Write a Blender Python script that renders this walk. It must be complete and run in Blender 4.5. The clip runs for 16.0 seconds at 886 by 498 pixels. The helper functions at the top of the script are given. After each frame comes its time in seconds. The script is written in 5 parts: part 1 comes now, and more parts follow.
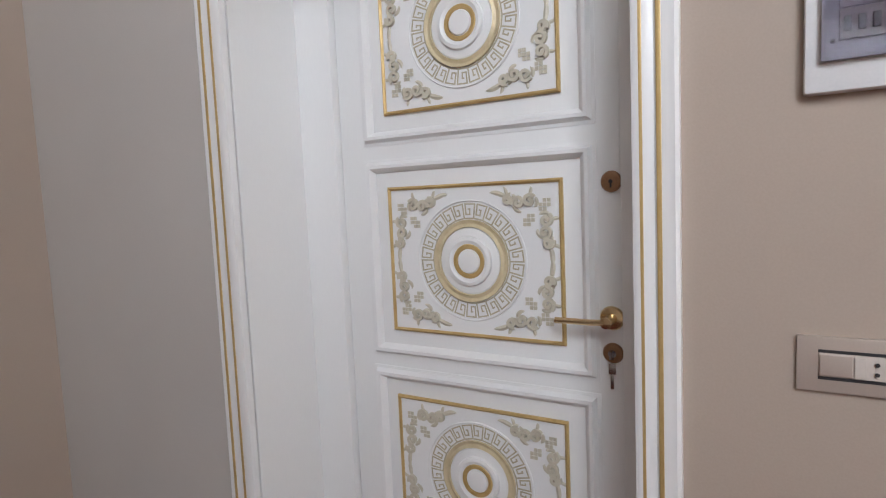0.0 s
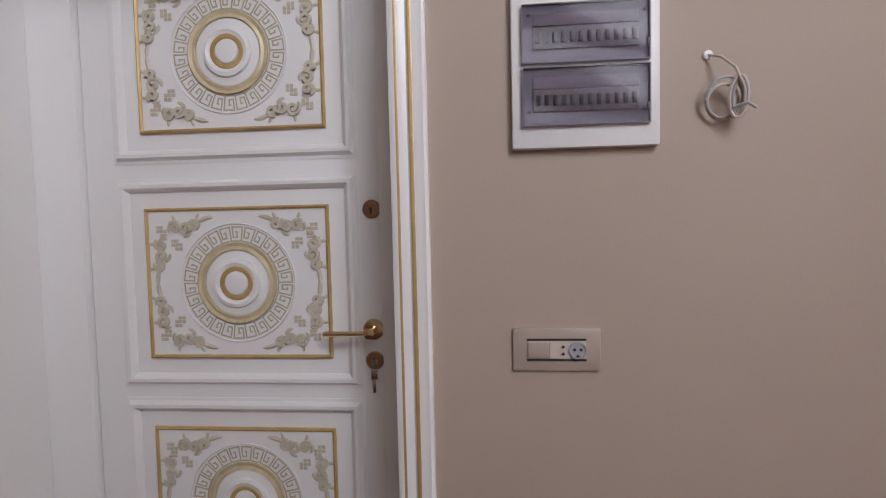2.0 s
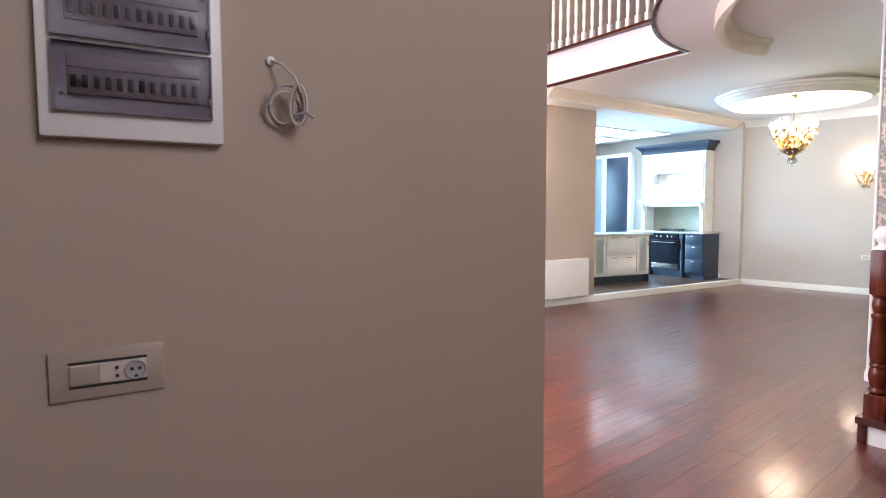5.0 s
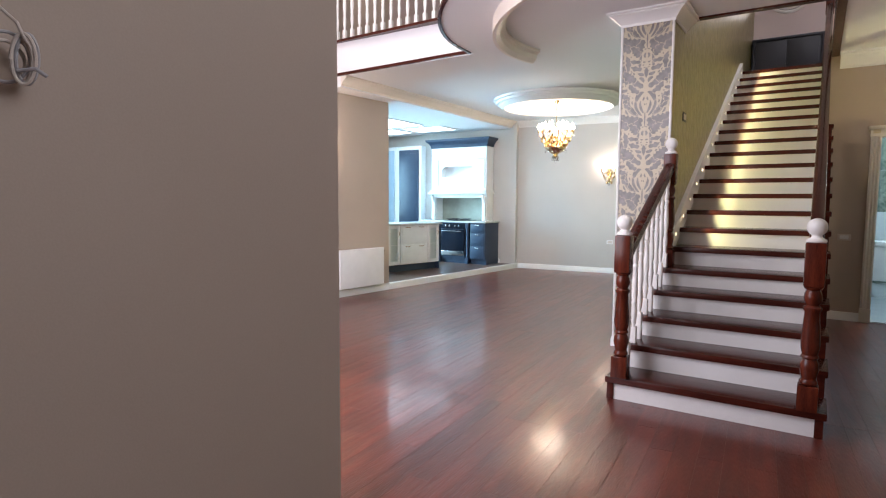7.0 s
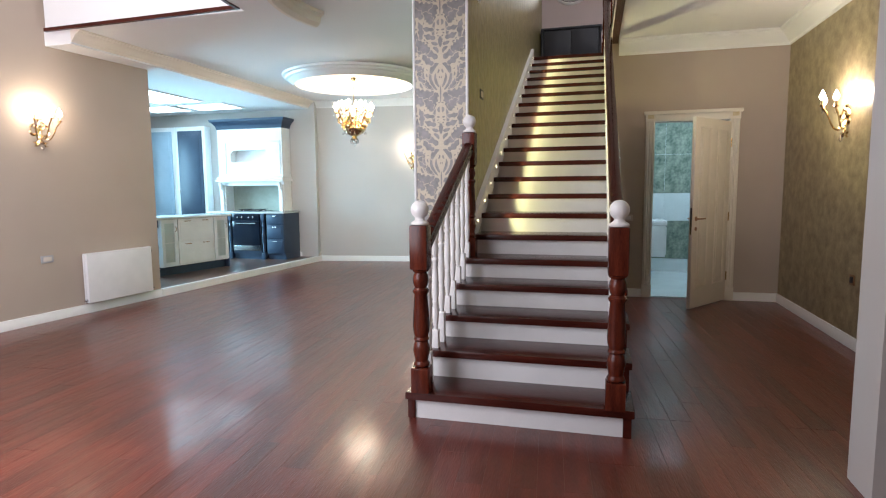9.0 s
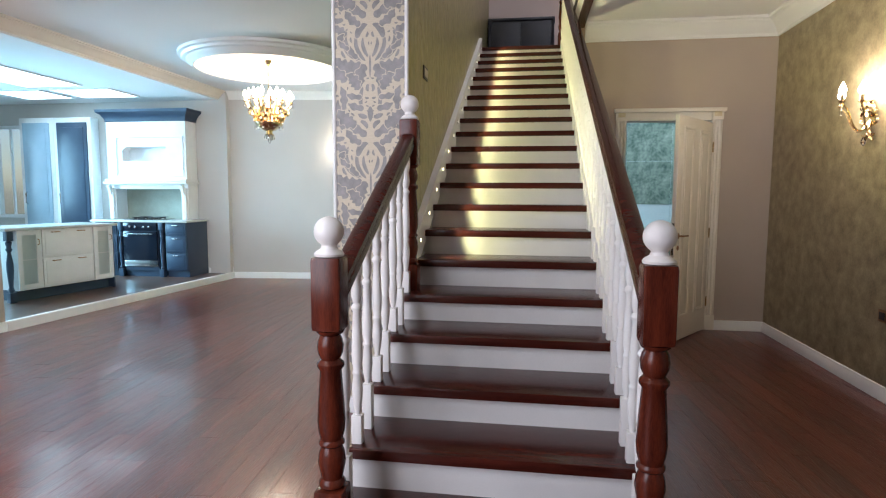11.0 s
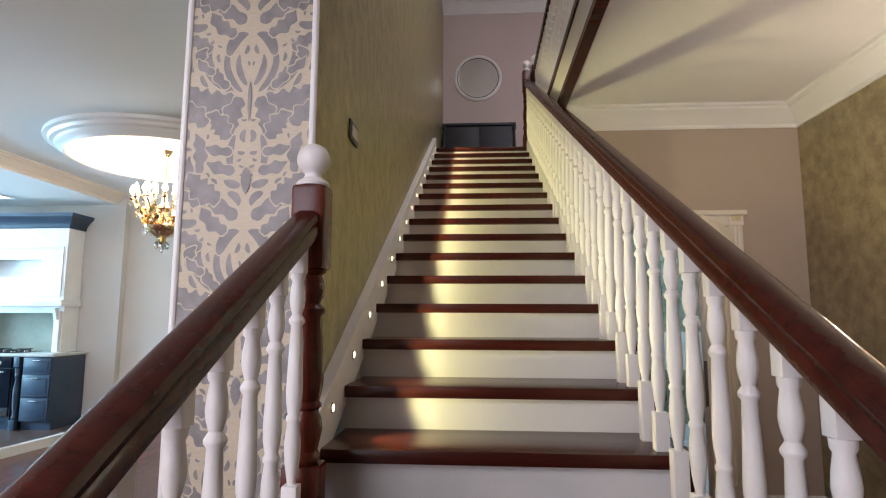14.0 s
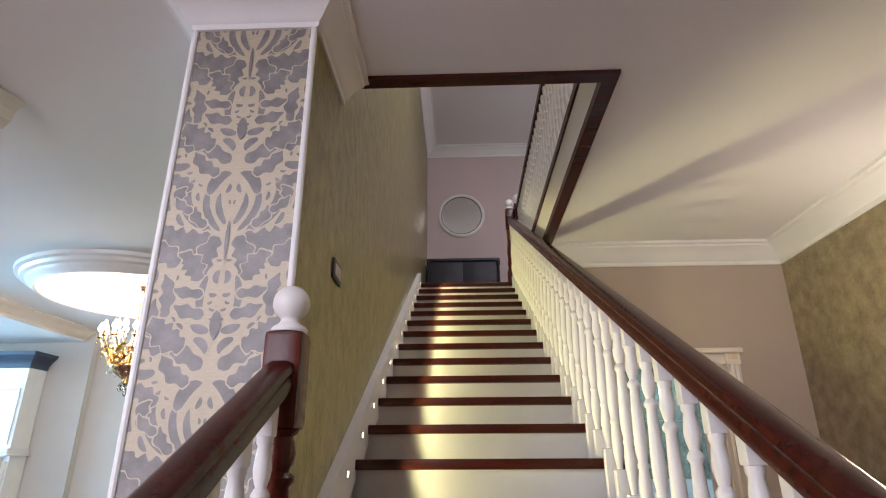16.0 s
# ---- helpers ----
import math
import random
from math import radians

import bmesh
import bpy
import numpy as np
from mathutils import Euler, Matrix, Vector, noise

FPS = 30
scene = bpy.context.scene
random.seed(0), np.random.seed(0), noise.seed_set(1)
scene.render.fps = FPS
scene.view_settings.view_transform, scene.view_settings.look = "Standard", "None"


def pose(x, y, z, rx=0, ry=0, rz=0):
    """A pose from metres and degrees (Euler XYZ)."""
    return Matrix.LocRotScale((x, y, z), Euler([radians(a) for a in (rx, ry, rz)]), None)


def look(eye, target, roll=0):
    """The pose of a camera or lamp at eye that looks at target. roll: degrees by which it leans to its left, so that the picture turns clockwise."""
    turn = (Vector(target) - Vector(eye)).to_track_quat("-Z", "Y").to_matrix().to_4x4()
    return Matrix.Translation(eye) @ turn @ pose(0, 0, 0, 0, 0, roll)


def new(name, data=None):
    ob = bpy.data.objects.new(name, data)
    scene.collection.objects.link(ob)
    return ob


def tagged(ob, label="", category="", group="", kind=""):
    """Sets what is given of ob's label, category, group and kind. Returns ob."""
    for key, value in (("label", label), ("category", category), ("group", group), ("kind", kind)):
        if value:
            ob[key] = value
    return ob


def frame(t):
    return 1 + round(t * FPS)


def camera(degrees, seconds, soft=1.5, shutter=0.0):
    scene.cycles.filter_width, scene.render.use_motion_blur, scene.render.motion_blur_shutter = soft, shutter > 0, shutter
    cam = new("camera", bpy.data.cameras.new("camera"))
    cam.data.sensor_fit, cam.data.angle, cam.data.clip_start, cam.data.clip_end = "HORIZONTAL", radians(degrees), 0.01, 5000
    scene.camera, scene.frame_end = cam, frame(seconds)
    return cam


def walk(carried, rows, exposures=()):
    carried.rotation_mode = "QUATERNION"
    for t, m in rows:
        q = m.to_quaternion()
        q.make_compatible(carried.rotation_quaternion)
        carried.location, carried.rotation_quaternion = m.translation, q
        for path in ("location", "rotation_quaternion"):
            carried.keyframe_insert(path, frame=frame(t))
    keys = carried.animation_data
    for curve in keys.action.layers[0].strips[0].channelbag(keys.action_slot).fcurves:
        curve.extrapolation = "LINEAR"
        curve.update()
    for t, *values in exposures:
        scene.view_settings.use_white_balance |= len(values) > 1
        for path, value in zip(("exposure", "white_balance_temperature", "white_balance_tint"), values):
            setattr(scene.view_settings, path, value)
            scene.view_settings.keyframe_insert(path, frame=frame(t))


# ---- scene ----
cam = camera(76.0, 16.0, 1.15)
PATH = [
    (0, (0.234, 0.539, 1.371), (-1.567, -0.312, 1.198), -2.47),
    (0.5, (0.252, 0.462, 1.372), (-1.636, -0.174, 1.195), -2.56),
    (1, (0.275, 0.467, 1.362), (-1.679, 0.069, 1.201), -2.05),
    (1.5, (0.316, 0.496, 1.367), (-1.672, 0.318, 1.234), -1.54),
    (2, (0.361, 0.527, 1.370), (-1.636, 0.520, 1.259), -1.30),
    (2.5, (0.399, 0.563, 1.372), (-1.592, 0.717, 1.260), -1.06),
    (3, (0.421, 0.585, 1.370), (-1.542, 0.951, 1.262), -1.10),
    (3.5, (0.427, 0.606, 1.368), (-1.474, 1.214, 1.250), -1.16),
    (4, (0.395, 0.626, 1.369), (-1.420, 1.457, 1.242), -0.96),
    (6.3, (0.345, 0.645, 1.386), (-0.952, 2.160, 1.235), 0.51),
    (6.5, (0.339, 0.652, 1.384), (-0.902, 2.212, 1.228), 0.50),
    (7, (0.334, 0.674, 1.367), (-0.761, 2.339, 1.199), 0.35),
    (7.5, (0.327, 0.758, 1.354), (-0.611, 2.515, 1.176), -0.15),
    (8, (0.313, 0.952, 1.349), (-0.460, 2.787, 1.166), -0.32),
    (8.5, (0.280, 1.180, 1.345), (-0.352, 3.067, 1.144), 0.04),
    (9, (0.209, 1.461, 1.349), (-0.301, 3.383, 1.138), -0.51),
    (9.2, (0.176, 1.593, 1.344), (-0.289, 3.527, 1.134), -0.72),
    (11.3, (-0.093, 2.916, 1.357), (-0.384, 4.887, 1.185), 0.37),
    (11.5, (-0.104, 3.074, 1.351), (-0.405, 5.045, 1.199), 0.43),
    (12, (-0.152, 3.355, 1.350), (-0.414, 5.334, 1.237), 0.54),
    (12.5, (-0.229, 3.631, 1.356), (-0.404, 5.623, 1.310), 0.11),
    (13, (-0.256, 3.843, 1.357), (-0.407, 5.838, 1.367), -0.24),
    (13.5, (-0.242, 4.062, 1.371), (-0.401, 6.053, 1.483), 0.17),
    (14, (-0.232, 4.222, 1.382), (-0.361, 6.203, 1.628), 0.24),
    (14.5, (-0.243, 4.337, 1.409), (-0.334, 6.281, 1.872), 0.00),
    (15, (-0.257, 4.368, 1.437), (-0.358, 6.265, 2.063), 0.14),
    (15.5, (-0.257, 4.363, 1.452), (-0.359, 6.231, 2.160), -0.29),
    (16, (-0.262, 4.363, 1.454), (-0.326, 6.236, 2.151), -0.30),
]
walk(cam, [(t, look(*row)) for t, *row in PATH],
     exposures=[(0, 1.25, 6100, 10), (0.5, 0.97, 6100, 11), (1, 0.88, 6250, 14), (2, 0.86, 6300, 16), (3, 0.80, 6400, 18), (4.2, 0.56, 6750, 25), (6.3, 0.08, 6400, 17), (7.5, 0.08, 6350, 18), (8.5, 0.03, 6400, 17), (9.2, 0.02, 6150, 12), (11.3, 0.0, 6050, 12), (12.5, -0.08, 6600, 19.5), (14, -0.17, 6400, 18.5), (16, -0.05, 6200, 19.5)])

# ---- world and daylight ----
world = bpy.data.worlds.new("world")
scene.world = world
world.use_nodes = True
wn, wl = world.node_tree.nodes, world.node_tree.links
sky = wn.new("ShaderNodeTexSky")
sky.sky_type, sky.sun_disc = "NISHITA", False
sky.sun_elevation, sky.sun_rotation = radians(40), radians(200)
wl.new(sky.outputs[0], wn["Background"].inputs[0])
wn["Background"].inputs[1].default_value = 0.12


def lamp(name, kind, m, energy, color, size=0.1, size_y=None, spot=None, blend=0.5):
    data = bpy.data.lights.new(name, kind)
    data.energy, data.color = energy, color
    if kind == "AREA":
        data.size = size
        if size_y:
            data.shape, data.size_y = "RECTANGLE", size_y
    elif kind == "SUN":
        data.angle = size
    else:
        data.shadow_soft_size = size
    if spot:
        data.spot_size, data.spot_blend = radians(spot), blend
    ob = new(name, data)
    ob.matrix_world = m
    return ob


WARM, COOL = (1.0, 0.87, 0.70), (0.62, 0.86, 1.0)
lamp("sun", "SUN", look((0, -8, 9), (0, 0, 0)), 2.0, (1.0, 0.95, 0.88), radians(0.5))
# daylight fill for the double-height hall, at an assumed front window out of view
lamp("front_daylight_fill", "AREA", look((-3.0, 1.95, 2.6), (-3.0, 8.0, 2.6)), 205, (0.92, 0.92, 1.0), 3.2, 3.8)
# kitchen daylight, set at an assumed window in the unseen west wall
kwin = lamp("kitchen_window_light", "AREA", look((-9.05, 9.1, 1.75), (-5.0, 9.3, 1.2)), 235, (0.40, 0.79, 1.0), 2.0, 1.7)
kwin.data.spread = radians(90)
# unseen fill lamps added for the upper floor, the tall hall and the vestibule
lamp("upper_fill_light", "AREA", look((1.1, 8.5, 6.15), (0.4, 9.6, 3.0)), 120, (0.96, 0.96, 1.0), 2.2, 2.2)
lamp("void_fill_light", "AREA", look((-3.0, 3.9, 6.1), (-3.0, 3.9, 0)), 108, (1.0, 0.92, 0.80), 2.0, 2.0)
vest = lamp("vestibule_fill_light", "AREA", look((2.55, 1.35, 3.1), (-1.0, 0.2, 2.1)), 30, (0.93, 0.96, 1.0), 1.8, 2.2)
vest.data.spread = radians(104)


# ---- materials ----
def node_mat(name):
    m = bpy.data.materials.new(name)
    m.use_nodes = True
    return m, m.node_tree.nodes, m.node_tree.links, m.node_tree.nodes["Principled BSDF"]


def surface(name, a, b, rough=0.5, scale=4.0, fine=120.0, bump=0.05, metal=0.0, stretch=(1, 1, 1), coat=0.0, vary=0.0, detail=4.0):
    """Two colours mixed by a broad noise, with a fine grain in colour and relief."""
    m, n, l, p = node_mat(name)
    tc, mp = n.new("ShaderNodeTexCoord"), n.new("ShaderNodeMapping")
    mp.inputs["Scale"].default_value = stretch
    l.new(tc.outputs["Object"], mp.inputs[0])
    broad, grain = n.new("ShaderNodeTexNoise"), n.new("ShaderNodeTexNoise")
    broad.inputs["Scale"].default_value, grain.inputs["Scale"].default_value = scale, fine
    broad.inputs["Detail"].default_value = detail
    for t in (broad, grain):
        l.new(mp.outputs[0], t.inputs["Vector"])
    ramp = n.new("ShaderNodeValToRGB")
    ramp.color_ramp.elements[0].color, ramp.color_ramp.elements[1].color = (*a, 1), (*b, 1)
    ramp.color_ramp.elements[0].position, ramp.color_ramp.elements[1].position = 0.3, 0.7
    mixv = n.new("ShaderNodeMath")
    mixv.operation = "MULTIPLY_ADD"
    mixv.inputs[1].default_value = 0.3
    l.new(grain.outputs[0], mixv.inputs[0])
    sub = n.new("ShaderNodeMath")
    sub.operation = "MULTIPLY_ADD"
    sub.inputs[1].default_value, sub.inputs[2].default_value = 0.7, 0.0
    l.new(broad.outputs[0], sub.inputs[0])
    l.new(sub.outputs[0], mixv.inputs[2])
    last = mixv
    if vary:
        info = n.new("ShaderNodeObjectInfo")
        add = n.new("ShaderNodeMath")
        add.operation = "MULTIPLY_ADD"
        add.inputs[1].default_value = vary
        geo, both = n.new("ShaderNodeNewGeometry"), n.new("ShaderNodeMath")
        both.operation = "ADD"
        l.new(info.outputs["Random"], both.inputs[0])
        l.new(geo.outputs["Random Per Island"], both.inputs[1])
        wrap = n.new("ShaderNodeMath")
        wrap.operation = "FRACT"
        l.new(both.outputs[0], wrap.inputs[0])
        l.new(wrap.outputs[0], add.inputs[0])
        l.new(mixv.outputs[0], add.inputs[2])
        off = n.new("ShaderNodeMath")
        off.operation = "SUBTRACT"
        off.inputs[1].default_value = vary / 2
        l.new(add.outputs[0], off.inputs[0])
        last = off
        shift = n.new("ShaderNodeVectorMath")
        shift.operation = "MULTIPLY_ADD"
        shift.inputs[1].default_value = (37.0, 91.0, 53.0)
        l.new(wrap.outputs[0], shift.inputs[0])
        l.new(mp.outputs[0], shift.inputs[2])
        for t in (broad, grain):
            l.new(shift.outputs[0], t.inputs["Vector"])
    l.new(last.outputs[0], ramp.inputs[0])
    l.new(ramp.outputs[0], p.inputs["Base Color"])
    p.inputs["Roughness"].default_value, p.inputs["Metallic"].default_value = rough, metal
    p.inputs["Coat Weight"].default_value, p.inputs["Coat Roughness"].default_value = coat, 0.12
    if bump:
        bp = n.new("ShaderNodeBump")
        bp.inputs["Strength"].default_value, bp.inputs["Distance"].default_value = bump, 0.004
        l.new(last.outputs[0], bp.inputs["Height"])
        l.new(bp.outputs[0], p.inputs["Normal"])
    return m


def plain(name, color, rough=0.4, metal=0.0, coat=0.0):
    d = tuple(min(1, c * 1.05) for c in color)
    return surface(name, tuple(c * 0.94 for c in color), d, rough, 6.0, 300.0, 0.02, metal, coat=coat)


def glowing(name, color, strength):
    m, n, l, p = node_mat(name)
    p.inputs["Base Color"].default_value = (*color, 1)
    p.inputs["Emission Color"].default_value = (*color, 1)
    p.inputs["Emission Strength"].default_value = strength
    return m


def glass(name, color=(1, 1, 1), rough=0.0, ior=1.45, weight=1.0):
    m, n, l, p = node_mat(name)
    p.inputs["Base Color"].default_value = (*color, 1)
    p.inputs["Transmission Weight"].default_value = weight
    p.inputs["Roughness"].default_value, p.inputs["IOR"].default_value = rough, ior
    return m


BEIGE = surface("beige_wallpaper", (0.425, 0.348, 0.284), (0.475, 0.392, 0.323), 0.75, 1.3, 260, 0.12)
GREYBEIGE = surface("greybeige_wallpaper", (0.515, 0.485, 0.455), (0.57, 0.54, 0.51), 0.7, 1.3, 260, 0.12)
PINKBEIGE = surface("rose_beige_paint", (0.58, 0.47, 0.44), (0.63, 0.52, 0.49), 0.75, 1.0, 200, 0.06)
OLIVE = surface("olive_metallic_wallpaper", (0.22, 0.19, 0.075), (0.44, 0.385, 0.175), 0.34, 13.0, 60, 1.0, 0.5, (1, 1, 0.8), detail=7.0)
OLIVE.node_tree.nodes["Bump"].inputs["Distance"].default_value = 0.010
BRONZE = surface("bronze_metallic_wallpaper", (0.22, 0.175, 0.105), (0.46, 0.375, 0.225), 0.42, 11.0, 70, 0.5, 0.3, detail=6.0)
CEIL = surface("ceiling_paint", (0.76, 0.745, 0.74), (0.80, 0.785, 0.78), 0.85, 0.8, 150, 0.03)
TRIM = surface("white_trim_paint", (0.79, 0.78, 0.76), (0.84, 0.83, 0.81), 0.35, 3.0, 200, 0.02)
CREAMTRIM = surface("cream_moulding_paint", (0.72, 0.64, 0.55), (0.78, 0.70, 0.61), 0.5, 3.0, 200, 0.02)
DOORW = surface("white_door_enamel", (0.82, 0.815, 0.805), (0.86, 0.855, 0.845), 0.28, 2.0, 180, 0.03, stretch=(1, 1, 0.25))
CREAM = surface("cream_door_enamel", (0.74, 0.68, 0.58), (0.79, 0.73, 0.63), 0.35, 3.0, 180, 0.03)
GOLD = surface("gold_paint", (0.50, 0.34, 0.13), (0.64, 0.46, 0.20), 0.38, 20.0, 200, 0.05, 0.35)
PALEGOLD = surface("pale_gold_paint", (0.60, 0.50, 0.30), (0.72, 0.62, 0.41), 0.42, 30.0, 200, 0.05, 0.2)
SILVERGOLD = surface("patinated_silver_gold", (0.42, 0.37, 0.26), (0.62, 0.56, 0.42), 0.42, 40.0, 300, 0.08, 0.2)
IVORY = surface("ivory_carving", (0.50, 0.46, 0.36), (0.66, 0.61, 0.50), 0.4, 40.0, 300, 0.06)
BRASS = surface("brass", (0.70, 0.53, 0.30), (0.80, 0.64, 0.40), 0.2, 12.0, 200, 0.02, 1.0)
OLDBRASS = surface("aged_brass", (0.30, 0.17, 0.10), (0.42, 0.25, 0.14), 0.35, 25.0, 200, 0.05, 0.9)
STEEL = plain("steel", (0.55, 0.55, 0.56), 0.25, 1.0)
CHAMP = plain("champagne_plastic", (0.50, 0.42, 0.36), 0.35, 0.25)
PALEPLASTIC = plain("pale_plastic", (0.62, 0.55, 0.49), 0.4)
WHITEPL = plain("white_plastic", (0.78, 0.77, 0.77), 0.35)
GREYPL = plain("grey_plastic", (0.42, 0.41, 0.43), 0.4)
LILACPL = plain("lilac_grey_plastic", (0.21, 0.195, 0.225), 0.4)
DARKPL = plain("dark_plastic", (0.035, 0.033, 0.035), 0.4)
FLOORW = surface("reddish_floor_board", (0.066, 0.0120, 0.0078), (0.158, 0.030, 0.017), 0.31, 2.6, 26, 0.9, 0.0, (6, 0.8, 1), coat=0.32, vary=0.25, detail=6.0)
FLOORW.node_tree.nodes["Bump"].inputs["Distance"].default_value = 0.009
KFLOOR = surface("kitchen_floor_board", (0.06, 0.03, 0.022), (0.12, 0.062, 0.045), 0.34, 3.0, 60, 0.12, 0.0, (7, 0.8, 1), coat=0.2, vary=0.5)
STAIRW = surface("dark_mahogany", (0.026, 0.0055, 0.004), (0.082, 0.0150, 0.0085), 0.24, 3.0, 40, 0.08, 0.0, (0.9, 9, 9), detail=7.0)
POSTW = surface("red_mahogany", (0.026, 0.005, 0.0035), (0.15, 0.028, 0.012), 0.25, 3.0, 40, 0.08, 0.0, (9, 9, 0.9), detail=7.0)
for wood in (STAIRW, POSTW):
    wood.node_tree.nodes["Principled BSDF"].inputs["Specular IOR Level"].default_value = 0.32
WHITEW = surface("white_lacquered_wood", (0.77, 0.75, 0.72), (0.83, 0.81, 0.78), 0.32, 5.0, 150, 0.02)
RISERW = surface("white_riser_paint", (0.72, 0.70, 0.67), (0.80, 0.78, 0.75), 0.4, 5.0, 150, 0.03)
CABW = plain("white_kitchen_lacquer", (0.78, 0.775, 0.77), 0.35)
CABD = surface("slate_kitchen_lacquer", (0.022, 0.038, 0.070), (0.034, 0.055, 0.095), 0.4, 4.0, 150, 0.03)
# slate lacquer turned pale: the window's reflection is put into the colour
REFLBLUE = surface("slate_lacquer_painted_reflection", (0.34, 0.47, 0.58), (0.42, 0.55, 0.66), 0.22, 4.0, 150, 0.03)
STONE = surface("pale_stone_worktop", (0.50, 0.50, 0.48), (0.62, 0.62, 0.60), 0.2, 14.0, 120, 0.02)
BLACKGL = plain("black_oven_glass", (0.012, 0.016, 0.026), 0.08)
BLACKCAB = surface("black_lacquer", (0.010, 0.010, 0.016), (0.018, 0.018, 0.026), 0.5, 4.0, 150, 0.03)
SKYCARD = glowing("daylight_sky", (0.50, 0.84, 1.0), 1.3)
TILEW = surface("green_marble_tile", (0.045, 0.085, 0.070), (0.33, 0.37, 0.30), 0.15, 7.0, 30, 0.03, detail=9.0)
TILEP = surface("pale_bath_tile", (0.55, 0.60, 0.60), (0.66, 0.70, 0.70), 0.15, 3.0, 60, 0.02)
SPLASH = surface("olive_grey_tile", (0.27, 0.28, 0.23), (0.37, 0.38, 0.32), 0.25, 5.0, 60, 0.03)
STRIPPL = plain("brownish_grey_plastic", (0.16, 0.135, 0.14), 0.4)
LABELPL = plain("pale_lilac_card", (0.27, 0.245, 0.27), 0.6)
CERAM = plain("white_ceramic", (0.82, 0.82, 0.82), 0.1)
CRYSTAL = glass("crystal")
PANE = glass("clear_pane", (0.95, 0.97, 0.97))
FROST = glass("frosted_pane", (0.55, 0.60, 0.58), 0.5, weight=0.35)
SMOKED = glass("smoked_cover", (0.86, 0.84, 0.90), 0.05, 1.2)
BULB = glowing("bulb_glow", (1.0, 0.84, 0.62), 40)
COVE = glowing("cove_glow", (1.0, 0.87, 0.71), 0.55)
PANELGL = glowing("ceiling_panel_glow", (0.70, 0.91, 1.0), 6.0)
LEDGL = glowing("led_glow", (1.0, 0.86, 0.45), 7)
TUBE = glowing("bath_tube_glow", (0.82, 0.95, 1.0), 20)
MIRROR, _n, _l, _p = node_mat("mirror_silver")
_p.inputs["Metallic"].default_value, _p.inputs["Roughness"].default_value = 1.0, 0.02
_p.inputs["Base Color"].default_value = (0.86, 0.86, 0.87, 1)
PAPERBG = surface("silver_wallpaper", (0.130, 0.121, 0.118), (0.280, 0.262, 0.250), 0.48, 5.0, 90, 0.1, 0.15, (3, 3, 26))
PAPERFG = surface("cream_damask", (0.44, 0.38, 0.27), (0.56, 0.485, 0.355), 0.5, 6.0, 160, 0.1, 0.1, (6, 6, 30))


# ---- mesh helpers ----
def finish(name, bm, mat, smooth=None):
    bmesh.ops.recalc_face_normals(bm, faces=bm.faces)
    me = bpy.data.meshes.new(name)
    bm.to_mesh(me)
    bm.free()
    me.materials.append(mat)
    if smooth:
        for f in me.polygons:
            f.use_smooth = True
        me.set_sharp_from_angle(angle=radians(smooth))
    return me


def part(name, bm, mat, parent, label="", m=None, smooth=35):
    ob = new(name, finish(name, bm, mat, smooth))
    ob.parent = parent
    if m:
        ob.matrix_basis = m
    return tagged(ob, label)


def share(name, me, parent, m):
    ob = new(name, me)
    ob.parent, ob.matrix_basis = parent, m
    return ob


def thing(name, label, category, m=None, group="", kind=""):
    ob = new(name)
    ob.empty_display_size = 0.1
    ob.matrix_basis = m or Matrix()
    return tagged(ob, label, category, group, kind)


def solid(name, bm, mat, label, category, kind="structure", smooth=35, group=""):
    return tagged(new(name, finish(name, bm, mat, smooth)), label, category, group, kind)


def box(bm, x0, x1, y0, y1, z0, z1, bevel=0.0):
    r = bmesh.ops.create_cube(bm, size=1.0)
    bmesh.ops.transform(bm, matrix=Matrix.Translation(((x0 + x1) / 2, (y0 + y1) / 2, (z0 + z1) / 2))
                        @ Matrix.Diagonal((abs(x1 - x0), abs(y1 - y0), abs(z1 - z0), 1)), verts=r["verts"])
    if bevel:
        edges = list({e for v in r["verts"] for e in v.link_edges})
        bmesh.ops.bevel(bm, geom=edges, offset=bevel, segments=2, profile=0.6, affect="EDGES")
    return bm


def cube(x0, x1, y0, y1, z0, z1, bevel=0.0):
    return box(bmesh.new(), x0, x1, y0, y1, z0, z1, bevel)


def lathe(profile, seg=20, bm=None, m=None):
    """A turned shape from (radius, height) pairs about the z axis."""
    bm = bm or bmesh.new()
    rings = []
    for r, z in profile:
        ring = []
        for i in range(seg):
            a = 2 * math.pi * i / seg
            v = Vector((r * math.cos(a), r * math.sin(a), z))
            ring.append(bm.verts.new(m @ v if m else v))
        rings.append(ring)
    for a, b in zip(rings, rings[1:]):
        for i in range(seg):
            bm.faces.new((a[i], a[(i + 1) % seg], b[(i + 1) % seg], b[i]))
    bm.faces.new(rings[0][::-1])
    bm.faces.new(rings[-1])
    return bm


